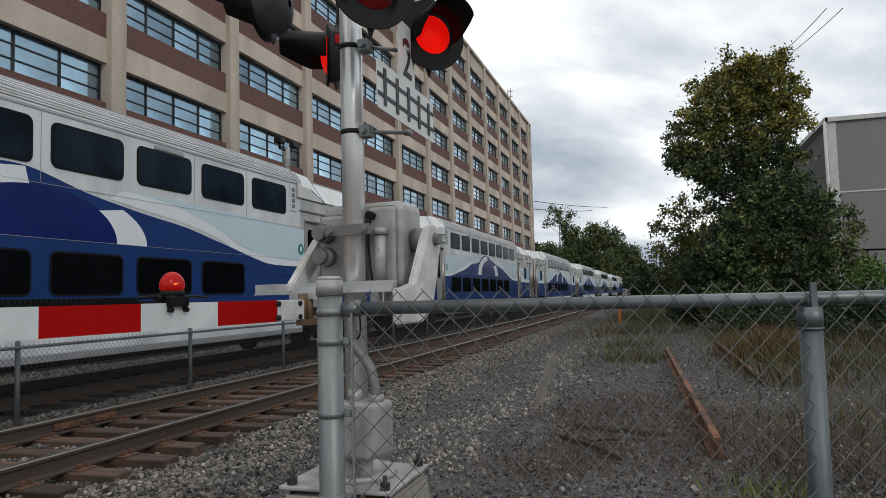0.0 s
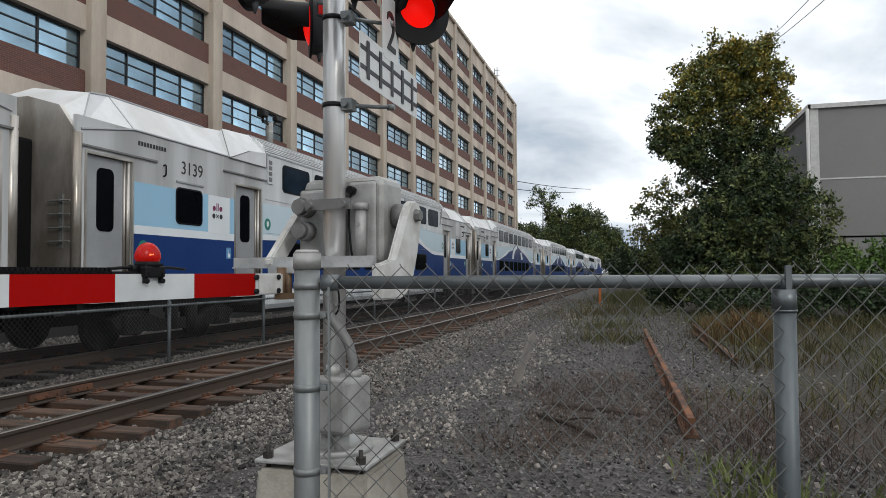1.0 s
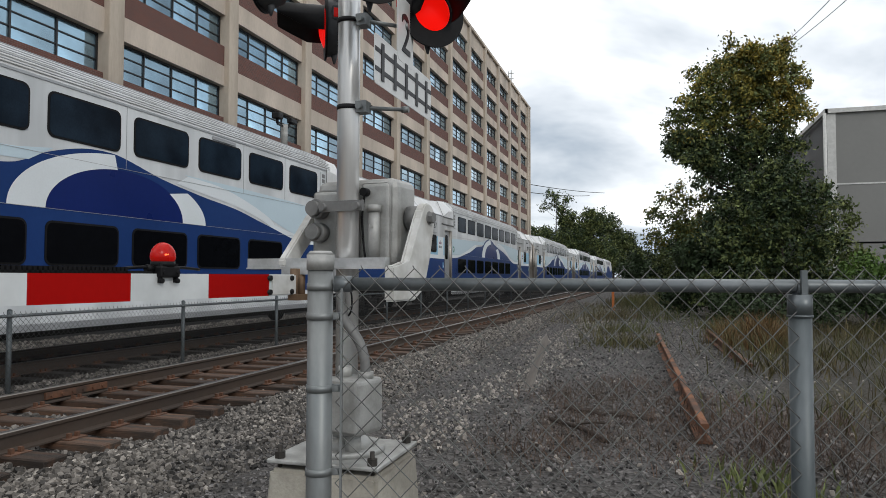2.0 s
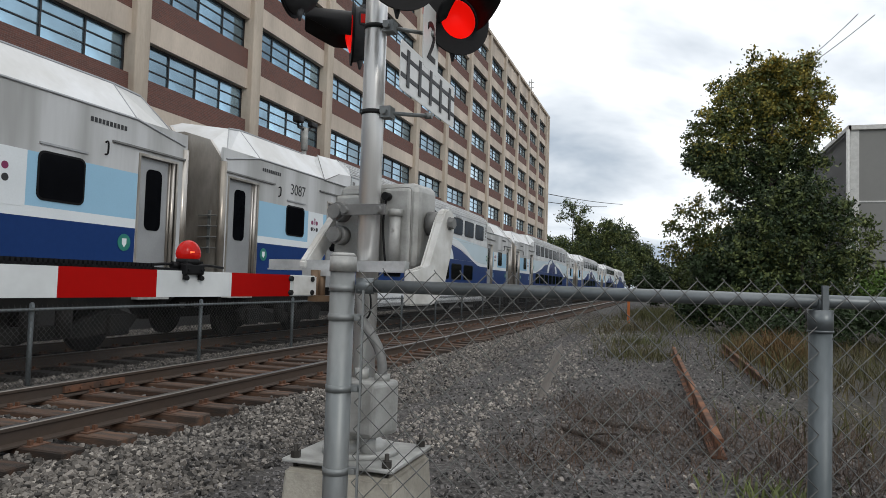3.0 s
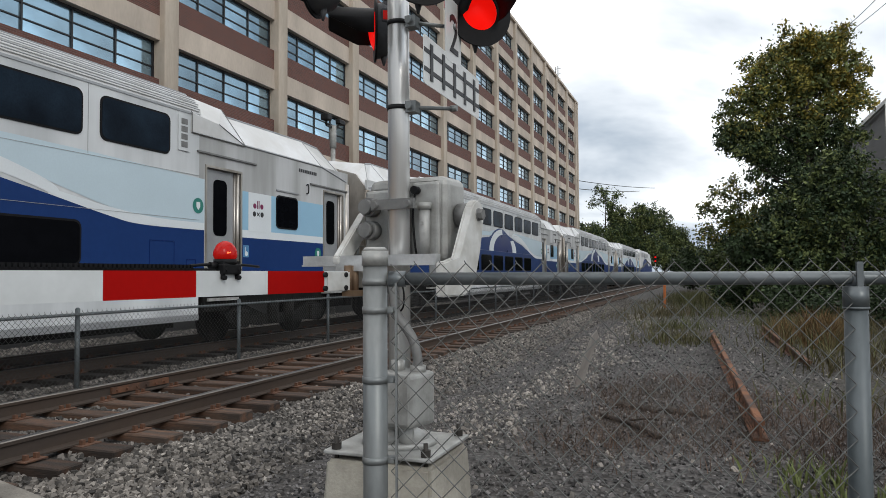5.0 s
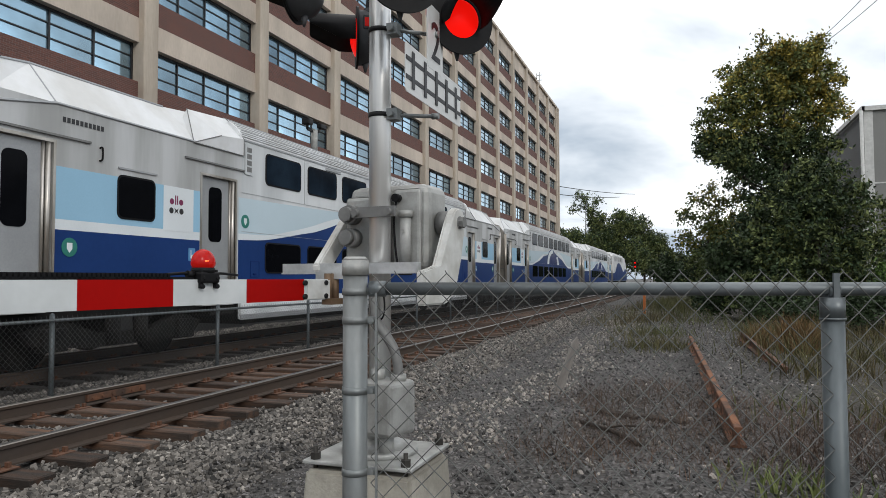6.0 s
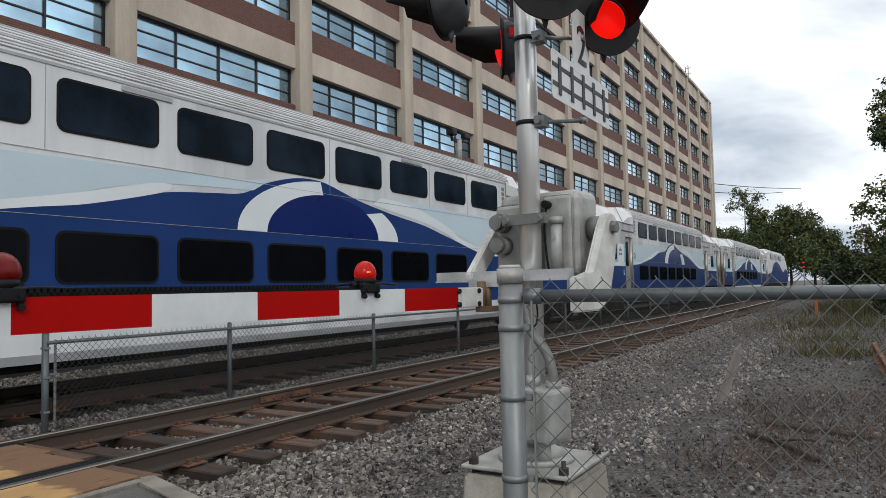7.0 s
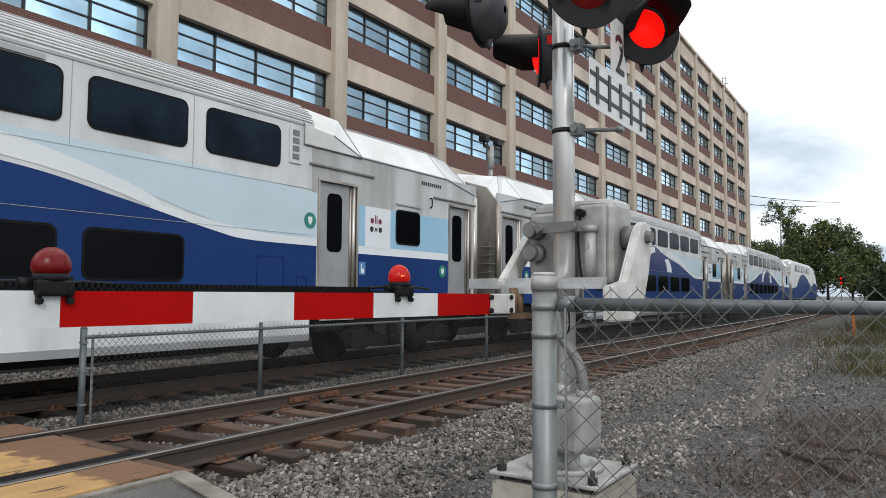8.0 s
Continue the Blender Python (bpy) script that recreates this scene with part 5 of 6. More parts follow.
for k, (a, m) in enumerate(((0.64, M_LAMP_MID), (2.05, M_LAMP_OFF))):
    bm = bmesh.new()
    gbox(bm, ARM_S - 0.045, ARM_S + 0.045, A0 + a - 0.05, A0 + a + 0.05, 1.235, 1.28, 0.008)
    for q in (-0.035, 0.035):
        tube(bm, gp(ARM_S + 0.03, A0 + a + q, 1.255), gp(ARM_S + 0.05, A0 + a + q, 1.255), 0.008, 8)
    holder = part("lamp_holder", bm, M_BLACK, gate)
    bm = bmesh.new()
    bmesh.ops.create_uvsphere(bm, u_segments=20, v_segments=12, radius=1.0)
    for v in bm.verts:
        wide = 1.06
        v.co = gp(ARM_S + v.co.x * 0.042 * wide, A0 + a + v.co.y * 0.050 * wide, 1.316 + v.co.z * (0.058 if v.co.z > 0 else 0.034))
    for f in bm.faces:
        f.smooth = True
    part("lamp_lens", bm, m, holder, "domed red plastic lamp lens")
    bm = bmesh.new()
    tube(bm, gp(ARM_S, A0 + a, 1.276), gp(ARM_S, A0 + a, 1.298), 0.047, 20)
    for q in (-0.04, 0.04):
        gbox(bm, ARM_S + 0.022, ARM_S + 0.034, A0 + a + q - 0.007, A0 + a + q + 0.007, 1.215, 1.29)
        tube(bm, gp(ARM_S + 0.03, A0 + a + q, 1.222), gp(ARM_S + 0.043, A0 + a + q, 1.222), 0.010, 8)
    part("lamp_flange", bm, M_BLACK, holder)
    # small emissive bar at the lens surface imitates its bright glow patch
    if m is M_LAMP_MID:
        bm = bmesh.new()
        pipe(bm, [gp(ARM_S + 0.0375, A0 + a + 0.010, 1.325), gp(ARM_S + 0.033, A0 + a + 0.026, 1.323)], 0.006, 8)
        part("lens_glow_bar", bm, M_FLASH, holder)
    bm = bmesh.new()
    pipe(bm, [gp(ARM_S, A0 + a - 0.05, 1.27), gp(ARM_S, A0 + a - 0.10, 1.275), gp(ARM_S, A0 + a - 0.2, 1.268)], 0.006, 6)
    part("lamp_cable", bm, M_BLACK, holder)
    bm = bmesh.new()
    pipe(bm, [gp(ARM_S, A0 + a + 0.05, 1.27), gp(ARM_S, A0 + a + 0.10, 1.275), gp(ARM_S, A0 + a + 0.2, 1.268)], 0.006, 6)
    tube(bm, gp(ARM_S, A0 + a + 0.05, 1.27), gp(ARM_S, A0 + a + 0.085, 1.272), 0.014, 8)
    part("lamp_cable", bm, M_BLACK, holder)

# track-count sign on two brackets
SX = 0.235
bm = bmesh.new()
prism(bm, rrect(0.225, 2.31, 0.90, 0.25, 0.02), "x", SX, SX + 0.004)
sign = part("track_sign", bm, M_SIGN, signal, "white sign with a black track symbol")
bm = bmesh.new()
prism(bm, rrect(0.215, 2.58, 0.25, 0.36, 0.03), "x", SX - 0.001, SX + 0.005)
part("upper_panel", bm, M_SIGN, sign)
bm = bmesh.new()
for z in (2.262, 2.358):
    box(bm, SX + 0.004, SX + 0.007, -0.22, 0.67, z - 0.011, z + 0.011)
for k in range(5):
    y = -0.125 + k * 0.175
    box(bm, SX + 0.007, SX + 0.009, y - 0.019, y + 0.019, 2.215, 2.405)
part("track_symbol", bm, M_INK, sign)
writing("2", 0.31, pose(SX + 0.008, 0.215, 2.46, 90, 0, 90), M_INK, sign, "digit")
for z in (2.125, 2.585):
    bm = bmesh.new()
    tube(bm, (0, 0, z - 0.012), (0, 0, z + 0.012), 0.063, 24)
    part("strap", bm, M_HOUSING, signal)
    bm = bmesh.new()
    box(bm, 0.05, 0.11, -0.03, 0.04, z - 0.03, z + 0.03)
    tube(bm, (0.075, -0.05, z), (0.075, 0.055, z), 0.018, 8)
    pipe(bm, [(0.10, 0.02, z), (SX - 0.01, 0.225, z + 0.03)], 0.011, 8)
    tube(bm, (SX - 0.02, 0.225, z + 0.03), (SX + 0.02, 0.225, z + 0.03), 0.018, 8)
    part("sign_bracket", bm, M_GALV, signal)
bm = bmesh.new()
tube(bm, (0, 0, 3.05), (0, 0, 3.25), 0.075, 20)
pipe(bm, [(0.0, -0.75, 3.15), (0.0, 0.75, 3.15)], 0.03, 12)
part("cross_arm", bm, M_HOUSING, signal)


def lamp_head(x, y, z, yaw, lens_material, wide=0.205):
    """Round black target with a lens and a long hood before it, a rounded pod behind; it faces local -y."""
    m = pose(x, y, z, 0, 0, yaw)
    pod = bmesh.new()
    pr = wide - 0.02
    profile = ((pr, 0.006), (pr - 0.003, 0.045), (pr * 0.88, 0.085), (pr * 0.66, 0.118), (pr * 0.38, 0.136), (0.02, 0.142))
    for (r0, d0), (r1, d1) in zip(profile[:-1], profile[1:]):
        tube(pod, (0, d0, 0), (0, d1, 0), r0, 32, r1, caps=False)
    bmesh.ops.remove_doubles(pod, verts=pod.verts, dist=0.0005)
    tube(pod, (0, 0.05, 0.02 - pr), (0, 0.05, -0.045 - pr), 0.024, 10, 0.006)
    tube(pod, (0, 0.075, pr - 0.04), (0, 0.075, pr + 0.015), 0.035, 12)
    head = part("lamp_head", pod, M_POD, signal, "dark grey round crossing lamp head", at=m)
    t = bmesh.new()
    tube(t, (0, -0.006, 0), (0, 0.006, 0), wide, 40)
    part("target", t, M_BLACK, head, "round black target plate")
    ln = bmesh.new()
    bmesh.ops.create_uvsphere(ln, u_segments=28, v_segments=14, radius=0.112)
    for v in ln.verts:
        v.co = Vector((v.co.x, -0.008 - 0.034 * max(0.0, 1 - (v.co.x ** 2 + v.co.y ** 2) / 0.01255), v.co.y))
    bmesh.ops.remove_doubles(ln, verts=ln.verts, dist=0.001)
    for f in ln.faces:
        f.smooth = True
    part("lens", ln, lens_material, head, "red ribbed glass lens")
    vz = bmesh.new()
    n = 30
    rings = []
    for r in (0.130, 0.126):
        for k in (0, 1):
            row = []
            for i in range(n + 1):
                a = radians(-22 + 224 * i / n)
                d = -0.012 if k == 0 else -(0.10 + 0.18 * min(1.0, max(0.0, (math.sin(a) + 0.38) * 1.5)))
                row.append(vz.verts.new((r * math.cos(a), d, r * math.sin(a))))
            rings.append(row)
    for i in range(n):
        vz.faces.new((rings[0][i], rings[0][i + 1], rings[1][i + 1], rings[1][i]))
        vz.faces.new((rings[2][i + 1], rings[2][i], rings[3][i], rings[3][i + 1]))
        vz.faces.new((rings[1][i], rings[1][i + 1], rings[3][i + 1], rings[3][i]))
    for f in vz.faces:
        f.smooth = True
    part("visor", vz, M_BLACK, head, "long black hood")
    nk = bmesh.new()
    pipe(nk, [(0, 0.075, 0.17), (0, 0.08, 0.30), (0, 0.06, 0.46)], 0.025, 10)
    pipe(nk, [(0.03, 0.08, 0.19), (0.06, 0.09, 0.25), (0.03, 0.08, 0.33)], 0.009, 6)
    part("neck", nk, M_HOUSING, head)
    for sx in (-1, 1):
        rim = bmesh.new()
        rbox(rim, min(sx * (pr - 0.02), sx * (pr + 0.004)), max(sx * (pr - 0.02), sx * (pr + 0.004)), 0.028, 0.072, 0.0, 0.085, 0.008)
        rim_ob = part("side_light_rim", rim, M_POD, head)
        side = bmesh.new()
        rbox(side, min(sx * (pr + 0.002), sx * (pr + 0.008)), max(sx * (pr + 0.002), sx * (pr + 0.008)), 0.036, 0.064, 0.014, 0.066, 0.002)
        part("side_light", side, M_LAMP_MID if lens_material is M_LAMP_ON else M_LAMP_OFF, rim_ob)
    return head


HEADS_AT = ((0.273, -0.335, 2.735, 40, M_LAMP_OFF, 0.205), (0.335, 0.385, 2.748, 44, M_LAMP_ON, 0.205), (-0.365, -0.263, 2.765, -84, M_LAMP_OFF, 0.18), (-0.294, 0.318, 2.69, -61, M_LAMP_ON, 0.182))
for hx, hy, hz, yaw, lens, wide in HEADS_AT:
    lamp_head(hx, hy, hz, yaw, lens, wide)
    bm = bmesh.new()
    pipe(bm, [(hx, hy, 3.15), (0, hy, 3.15)], 0.022, 8)
    part("head_bracket", bm, M_HOUSING, signal)


# ---- trees and shrubs ----
def leaf_cloud(blobs, count, size, rng, squash=0.8):
    """Leaves as small bent quads in uneven clumps inside the given blobs (x, y, z, radius)."""
    verts, faces = [], []
    vol = np.array([b[3] ** 2 for b in blobs])
    vol = vol / vol.sum()
    for b, share in zip(blobs, vol):
        n = max(3, int(count * share / 14))
        for _ in range(n):
            d = rng.normal(size=3)
            d /= np.linalg.norm(d)
            c = np.array(b[:3]) + d * b[3] * (0.5 + 0.62 * rng.random()) * np.array((1, 1, squash))
            spread = size * (0.8 + 1.2 * rng.random())
            for _ in range(14):
                p = c + rng.normal(size=3) * spread
                u = rng.normal(size=3)
                u /= np.linalg.norm(u)
                w = np.cross(u, rng.normal(size=3))
                w /= np.linalg.norm(w)
                s = size * (0.6 + 0.7 * rng.random())
                k = len(verts)
                verts.extend((p - u * s, p + w * s * 0.5, p + u * s, p - w * s * 0.5))
                faces.append((k, k + 1, k + 2, k + 3))
    return verts, faces


def tree(name, x, y, z, height, blobs, count, size, material, label, seed, trunk_r=0.18, group=""):
    rng = np.random.default_rng(seed)
    root = tagged(empty(name, pose(x, y, z)), label, "tree", group)
    bm = bmesh.new()
    tube(bm, (0, 0, -0.3), (0.05, 0, height * 0.45), trunk_r, 10, trunk_r * 0.6)
    tube(bm, (0.05, 0, height * 0.45), (0.15, 0.1, height * 0.85), trunk_r * 0.6, 8, trunk_r * 0.15)
    for b in blobs:
        if b[3] < 0.29:
            continue
        out = math.hypot(b[0], b[1])
        z0 = max(0.25, min(height * 0.8, b[2] - 0.75 * out - 0.3))
        r0 = trunk_r * 0.22 * (1.1 - 0.8 * z0 / height)
        pipe(bm, [(0.04 + 0.1 * z0 / height, 0.03, z0), (b[0] * 0.55, b[1] * 0.5, z0 + (b[2] - z0) * 0.42), (b[0], b[1], b[2])], r0, 5)
    part("trunk", bm, M_BARK, root)
    groups = material if isinstance(material, list) else [(material, 1.0, lambda b: True)]
    for m, share, test in groups:
        bl = [b for b in blobs if test(b)]
        if bl:
            v, f = leaf_cloud(bl, int(count * share), size, rng)
            part("crown", raw("crown", v, f, m), None, root)
    return root


maple_limbs = [(0.0, 0, 9.7, 0.5), (0.9, 0, 9.75, 0.4), (1.3, 0, 9.2, 0.45), (-0.7, 0, 9.3, 0.45), (-1.6, 0, 9.0, 0.4), (0.3, 0.2, 9.0, 0.8), (-2.1, 0, 8.2, 0.45), (-1.1, 0, 8.3, 0.7), (0.9, 0.2, 8.3, 0.8),
               (1.8, 0, 8.1, 0.4), (-2.7, 0, 7.4, 0.4), (-1.8, 0, 7.4, 0.6), (-0.5, 0.3, 7.6, 0.9), (0.6, 0.3, 7.3, 0.9), (1.5, 0, 7.4, 0.5), (-3.0, 0, 6.6, 0.35), (-2.4, 0, 6.2, 0.4), (-1.5, 0.2, 6.4, 0.8),
               (0, 0.3, 6.4, 1.0), (1.0, 0.2, 6.4, 0.7), (-1.9, 0, 5.7, 0.45), (-0.9, 0.2, 5.4, 0.8), (0.3, 0.3, 5.2, 0.9), (1.2, 0.3, 5.2, 0.8), (0, 0.4, 4.2, 0.9), (1.1, 0.4, 4.0, 0.9), (-0.7, 0.3, 4.3, 0.6), (0.4, 0.4, 2.6, 1.1)]
maple_rng = random.Random(17)
maple_tufts = []
for bx, by, bz, br in maple_limbs:
    low = bz < 5.6
    bx = bx * 0.88
    maple_tufts.append((bx, by, bz, br * (0.95 if low else 0.80)))
    for _ in range(2 if low else 6):
        a = maple_rng.uniform(0, 6.283)
        far = br * maple_rng.uniform(0.9, 1.55)
        maple_tufts.append((bx + far * math.cos(a), by + maple_rng.uniform(-0.6, 0.6), bz + far * math.sin(a) * 0.9, maple_rng.uniform(0.12, 0.26)))
# yellowing on top also stands for light there, darker leaves low for shade
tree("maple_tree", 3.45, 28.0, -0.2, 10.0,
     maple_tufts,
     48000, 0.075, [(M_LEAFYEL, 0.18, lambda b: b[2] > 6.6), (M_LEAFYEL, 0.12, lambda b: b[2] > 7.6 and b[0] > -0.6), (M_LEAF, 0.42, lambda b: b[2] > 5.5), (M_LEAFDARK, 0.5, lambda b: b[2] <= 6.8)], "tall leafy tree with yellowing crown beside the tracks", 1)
tree("shrub_tree", 0.9, 31.0, -0.2, 5.4, [(0.2, 0, 5.2, 0.3), (-0.3, 0, 4.7, 0.4), (0.4, 0, 4.5, 0.5), (-0.9, 0, 4.1, 0.35), (0, 0, 3.8, 0.6), (-0.7, 0, 3.1, 0.5), (-1.2, 0, 2.6, 0.3), (1.3, 0, 4.7, 0.45), (1.5, 0, 5.5, 0.35), (1.4, 0, 3.8, 0.6), (0.6, 0, 3.1, 0.7), (0, 0, 2.2, 0.8), (0.9, 0, 2.0, 0.9), (-0.3, 0, 1.0, 0.7), (0.8, 0, 0.9, 0.9)],
     8000, 0.075, [(M_LEAFYEL, 0.25, lambda b: b[2] > 3), (M_LEAF, 0.75, lambda b: True)], "slim bushy young tree by the track", 2, 0.07)
tree("shrub_tree", 3.95, 24.5, -0.2, 5.4, [(-0.2, 0, 5.0, 0.35), (0.5, 0, 4.8, 0.4), (-0.8, 0, 4.5, 0.45), (1.1, 0, 4.3, 0.4), (0, 0, 4.1, 0.8), (-1.3, 0, 3.7, 0.6), (0.9, 0, 3.5, 0.8), (-0.4, 0, 3.1, 1.0), (-1.6, 0, 2.6, 0.8), (1.2, 0, 2.5, 0.7),
                                          (0.3, 0, 2.2, 1.1), (-1.0, 0, 1.6, 1.1), (1.1, 0, 1.4, 0.9), (-1.9, 0, 1.1, 0.9), (1.2, 0, 0.9, 0.7)],
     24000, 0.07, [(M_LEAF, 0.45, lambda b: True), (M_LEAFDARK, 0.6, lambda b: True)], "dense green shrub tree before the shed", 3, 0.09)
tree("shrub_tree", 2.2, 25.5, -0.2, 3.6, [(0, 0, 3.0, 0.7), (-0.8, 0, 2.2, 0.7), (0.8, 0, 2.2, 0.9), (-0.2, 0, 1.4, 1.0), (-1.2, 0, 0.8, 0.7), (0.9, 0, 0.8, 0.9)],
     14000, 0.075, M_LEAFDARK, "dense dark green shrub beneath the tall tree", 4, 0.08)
tree("shrub_tree", 5.9, 21.0, -0.2, 2.6, [(0.5, 0, 1.9, 0.5), (-0.5, 0, 1.5, 0.6), (0.9, 0, 1.3, 0.7), (-0.2, 0, 0.8, 0.7), (1.5, 0, 0.9, 0.7), (2.2, 0, 1.5, 0.8)],
     9000, 0.07, M_LEAFBRIGHT, "light green bush before the grey shed", 5, 0.05)
tree("shrub_tree", 5.0, 19.5, -0.2, 1.8, [(0, 0, 1.0, 0.6), (-1.0, 0, 0.7, 0.6), (1.0, 0, 0.8, 0.6), (2.2, 0.3, 0.7, 0.6), (-2.0, 0.5, 0.6, 0.5), (-3.0, 1.5, 0.7, 0.6)],
     8000, 0.06, M_LEAFDARK, "low dark undergrowth along the fence line", 6, 0.04)
tree("shrub_tree", 6.5, 27.5, -0.2, 4.4, [(0, 0, 4.0, 0.3), (0.2, 0, 3.4, 0.35), (-0.2, 0, 2.8, 0.4), (0.3, 0, 2.0, 0.6)],
     2200, 0.07, M_LEAF, "thin sapling against the shed wall", 7, 0.05)
for i, (x, y, h) in enumerate(((-1.0, 62, 4.0), (1.2, 48, 4.0), (-2.0, 95, 5.0), (3.0, 42, 4.2), (-0.2, 75, 4.2))):
    tree("shrub_tree", x, y, -0.2, h, [(0, 0, h * 0.8, 0.8), (-0.8, 0, h * 0.5, 1.0), (1.2, 0, h * 0.55, 1.0), (0, 0, h * 0.3, 1.2), (2.2, 0, h * 0.35, 1.0)], 5000, 0.13, M_LEAFDARK, "dark green trackside shrub further along the line", 20 + i, 0.08, "trackside shrubs")
# tree belt along the other side of the line, added to darken coach reflections
for i in range(13):
    y = 50 + i * 13.0
    x = 4.2 + (i * 37 % 5) * 0.7
    h = 6.0 + (i * 53 % 7) * 0.5
    rr = random.Random(60 + i)
    bl = [(rr.uniform(-2.2, 2.2), rr.uniform(-5, 5), h * (0.12 + 0.78 * k / 15), 1.5 * (1.15 - k / 20)) for k in range(16)]
    tree("belt_tree", x, y, -0.2, h, bl, 4200, 0.2, M_LEAFDARK if i % 3 else M_LEAF, "green tree in the belt added for the coaches to mirror", 80 + i, 0.15, "tree belt")
# far trees where the line bends away
for i, (x, y, h, w, airy) in enumerate(((-25.0, 190, 26, 4.4, 1), (-19.5, 195, 19.5, 4.4, 0), (-15.0, 190, 20.0, 4.6, 0), (-10.2, 196, 17.5, 4.2, 0), (-6.6, 200, 13.5, 3.2, 0), (-29, 185, 15, 3.8, 0), (-22.5, 188, 13, 4.0, 0), (-1.5, 210, 7, 4.0, 0), (3, 205, 7, 4.0, 0))):
    bl = []
    for k in range(22):
        up = 0.24 + 0.70 * k / 21
        girth = math.sqrt(max(0.12, 1 - ((up - 0.55) / 0.46) ** 2))
        bl.append((random.uniform(-w, w) * girth, random.uniform(-2, 2), h * up, w * (0.34 if airy else 0.50) * (0.75 + 0.35 * girth)))
    tree("far_tree", x, y, -0.5, h, bl, 12000 if not airy else 5500, 0.30, [(M_LEAF, 0.6, lambda b: True), (M_LEAFDARK, 0.45, lambda b: True)], "tall green tree in the distance", 30 + i, 0.35, "distant trees")

# ---- signals down the line ----
for x, y, z in ((-10.6, 165, 5.6), (-3.2, 150, 4.6)):
    s = tagged(empty("railway_signal", pose(x, y, -0.2)), "distant railway signal showing red", "railway signal", "railway signals")
    bm = bmesh.new()
    tube(bm, (0, 0, 0), (0, 0, z), 0.09, 8)
    part("post", bm, M_CASE, s)
    bm = bmesh.new()
    rbox(bm, -0.25, 0.25, -0.2, 0.1, z - 1.9, z, 0.05)
    part("signal_head", bm, M_BLACK, s)
    for k in range(2):
        bm = bmesh.new()
        tube(bm, (0, -0.26, z - 0.5 - k * 0.9), (0, -0.2, z - 0.5 - k * 0.9), 0.2, 12)
        part("lens", bm, M_LAMP_ON, s)

# ---- overhead wires ----
def wire(name, p, q, sag, r, label):
    bm = bmesh.new()
    pts = [Vector(p).lerp(Vector(q), t / 12) - Vector((0, 0, sag * 4 * (t / 12) * (1 - t / 12))) for t in range(13)]
    pipe(bm, pts, r, 5)
    tagged(part(name, bm, M_BLACK), label, "cable")


wire("overhead_wire", (5.0, 30.0, 10.4), (5.2, 23.0, 9.55), 0.05, 0.012, "thin black overhead cable above the trees")
wire("overhead_wire", (5.1, 30.2, 10.25), (5.65, 23.0, 9.5), 0.05, 0.012, "thin black overhead cable above the trees")
wire("overhead_wire", (-21.6, 126.5, 18.2), (-12.0, 190, 23.6), 0.3, 0.07, "thin dark cable spanning the line far off")
wire("overhead_wire", (-21.6, 126.5, 16.7), (-16.0, 190, 23.0), 0.3, 0.07, "thin dark cable spanning the line far off")

# ---- trackside clutter ----
def old_rail(p, q, label, material=M_RUST):
    p, q = Vector(p), Vector(q)
    d = q - p
    bm = bmesh.new()
    prism(bm, [(a * 0.9, b + 0.165) for a, b in RAIL_PROFILE], "y", 0, d.length)
    ob = part("scrap_rail", bm, material, at=Matrix.Translation(p) @ d.to_track_quat("Y", "Z").to_matrix().to_4x4())
    tagged(ob, label, "rail", "scrap rails")


old_rail((0.41, 6.2, -0.13), (0.11, 15.6, -0.12), "length of orange-rusted old rail lying in the gravel")
old_rail((1.38, 11.2, -0.20), (1.15, 16.4, -0.06), "short dark rusted rail end half hidden in weeds", M_PLATE)
bm = bmesh.new()
prism(bm, [(-0.05, 0), (0.05, 0), (0.045, 0.72), (0.0, 0.80), (-0.04, 0.70)], "y", -0.02, 0.02)
tagged(part("wooden_stake", bm, M_WOODGREY, at=pose(-1.54, 8.9, -0.22, 14, 16, 25)), "grey weathered wooden stake leaning in the ballast", "stake")
bm = bmesh.new()
rbox(bm, -0.05, 0.05, -0.03, 0.03, 0, 0.95, 0.01)
tagged(part("marker_post", bm, M_ORANGE, at=pose(-1.55, 29.6, -0.2)), "faded orange marker post by the track", "marker post")
for (x, y, a, ln, wd) in ((-0.66, 7.46, 62, 0.5, 0.075), (-0.2, 7.2, 58, 0.46, 0.09)):
    bm = bmesh.new()
    rings = []
    for k in range(11):
        t = -ln / 2 + ln * k / 10
        w = wd * (0.55 + 0.45 * math.sin(math.pi * (k + 0.7) / 11.4)) * (1 + 0.35 * noise.noise((k * 0.9, x * 5, 1)))
        h = 0.05 + 0.03 * noise.noise((k * 0.8, y, 4))
        rings.append([bm.verts.new((p * w, t, q * h)) for p, q in ((-1, 0), (-0.85, 0.8), (-0.2, 1.1), (0.5, 0.9), (0.95, 0.5), (1, 0))])
    for p, q in zip(rings[:-1], rings[1:]):
        for k in range(6):
            bm.faces.new((p[k], p[(k + 1) % 6], q[(k + 1) % 6], q[k]))
    bm.faces.new(rings[0][::-1])
    bm.faces.new(rings[-1])
    tagged(part("timber_scrap", bm, M_ROT, at=pose(x, y, ground_z(x, y) - 0.01, 0, 3, a)), "dark rotten timber offcut lying on the gravel", "timber", "timber scraps")
bm = bmesh.new()
pipe(bm, [(-0.95, 6.85, ground_z(-0.95, 6.85) + 0.03), (-0.76, 6.58, ground_z(-0.76, 6.58) + 0.035), (-0.6, 6.38, ground_z(-0.6, 6.38) + 0.03), (-0.36, 6.02, ground_z(-0.36, 6.02) + 0.02)], 0.022, 8)
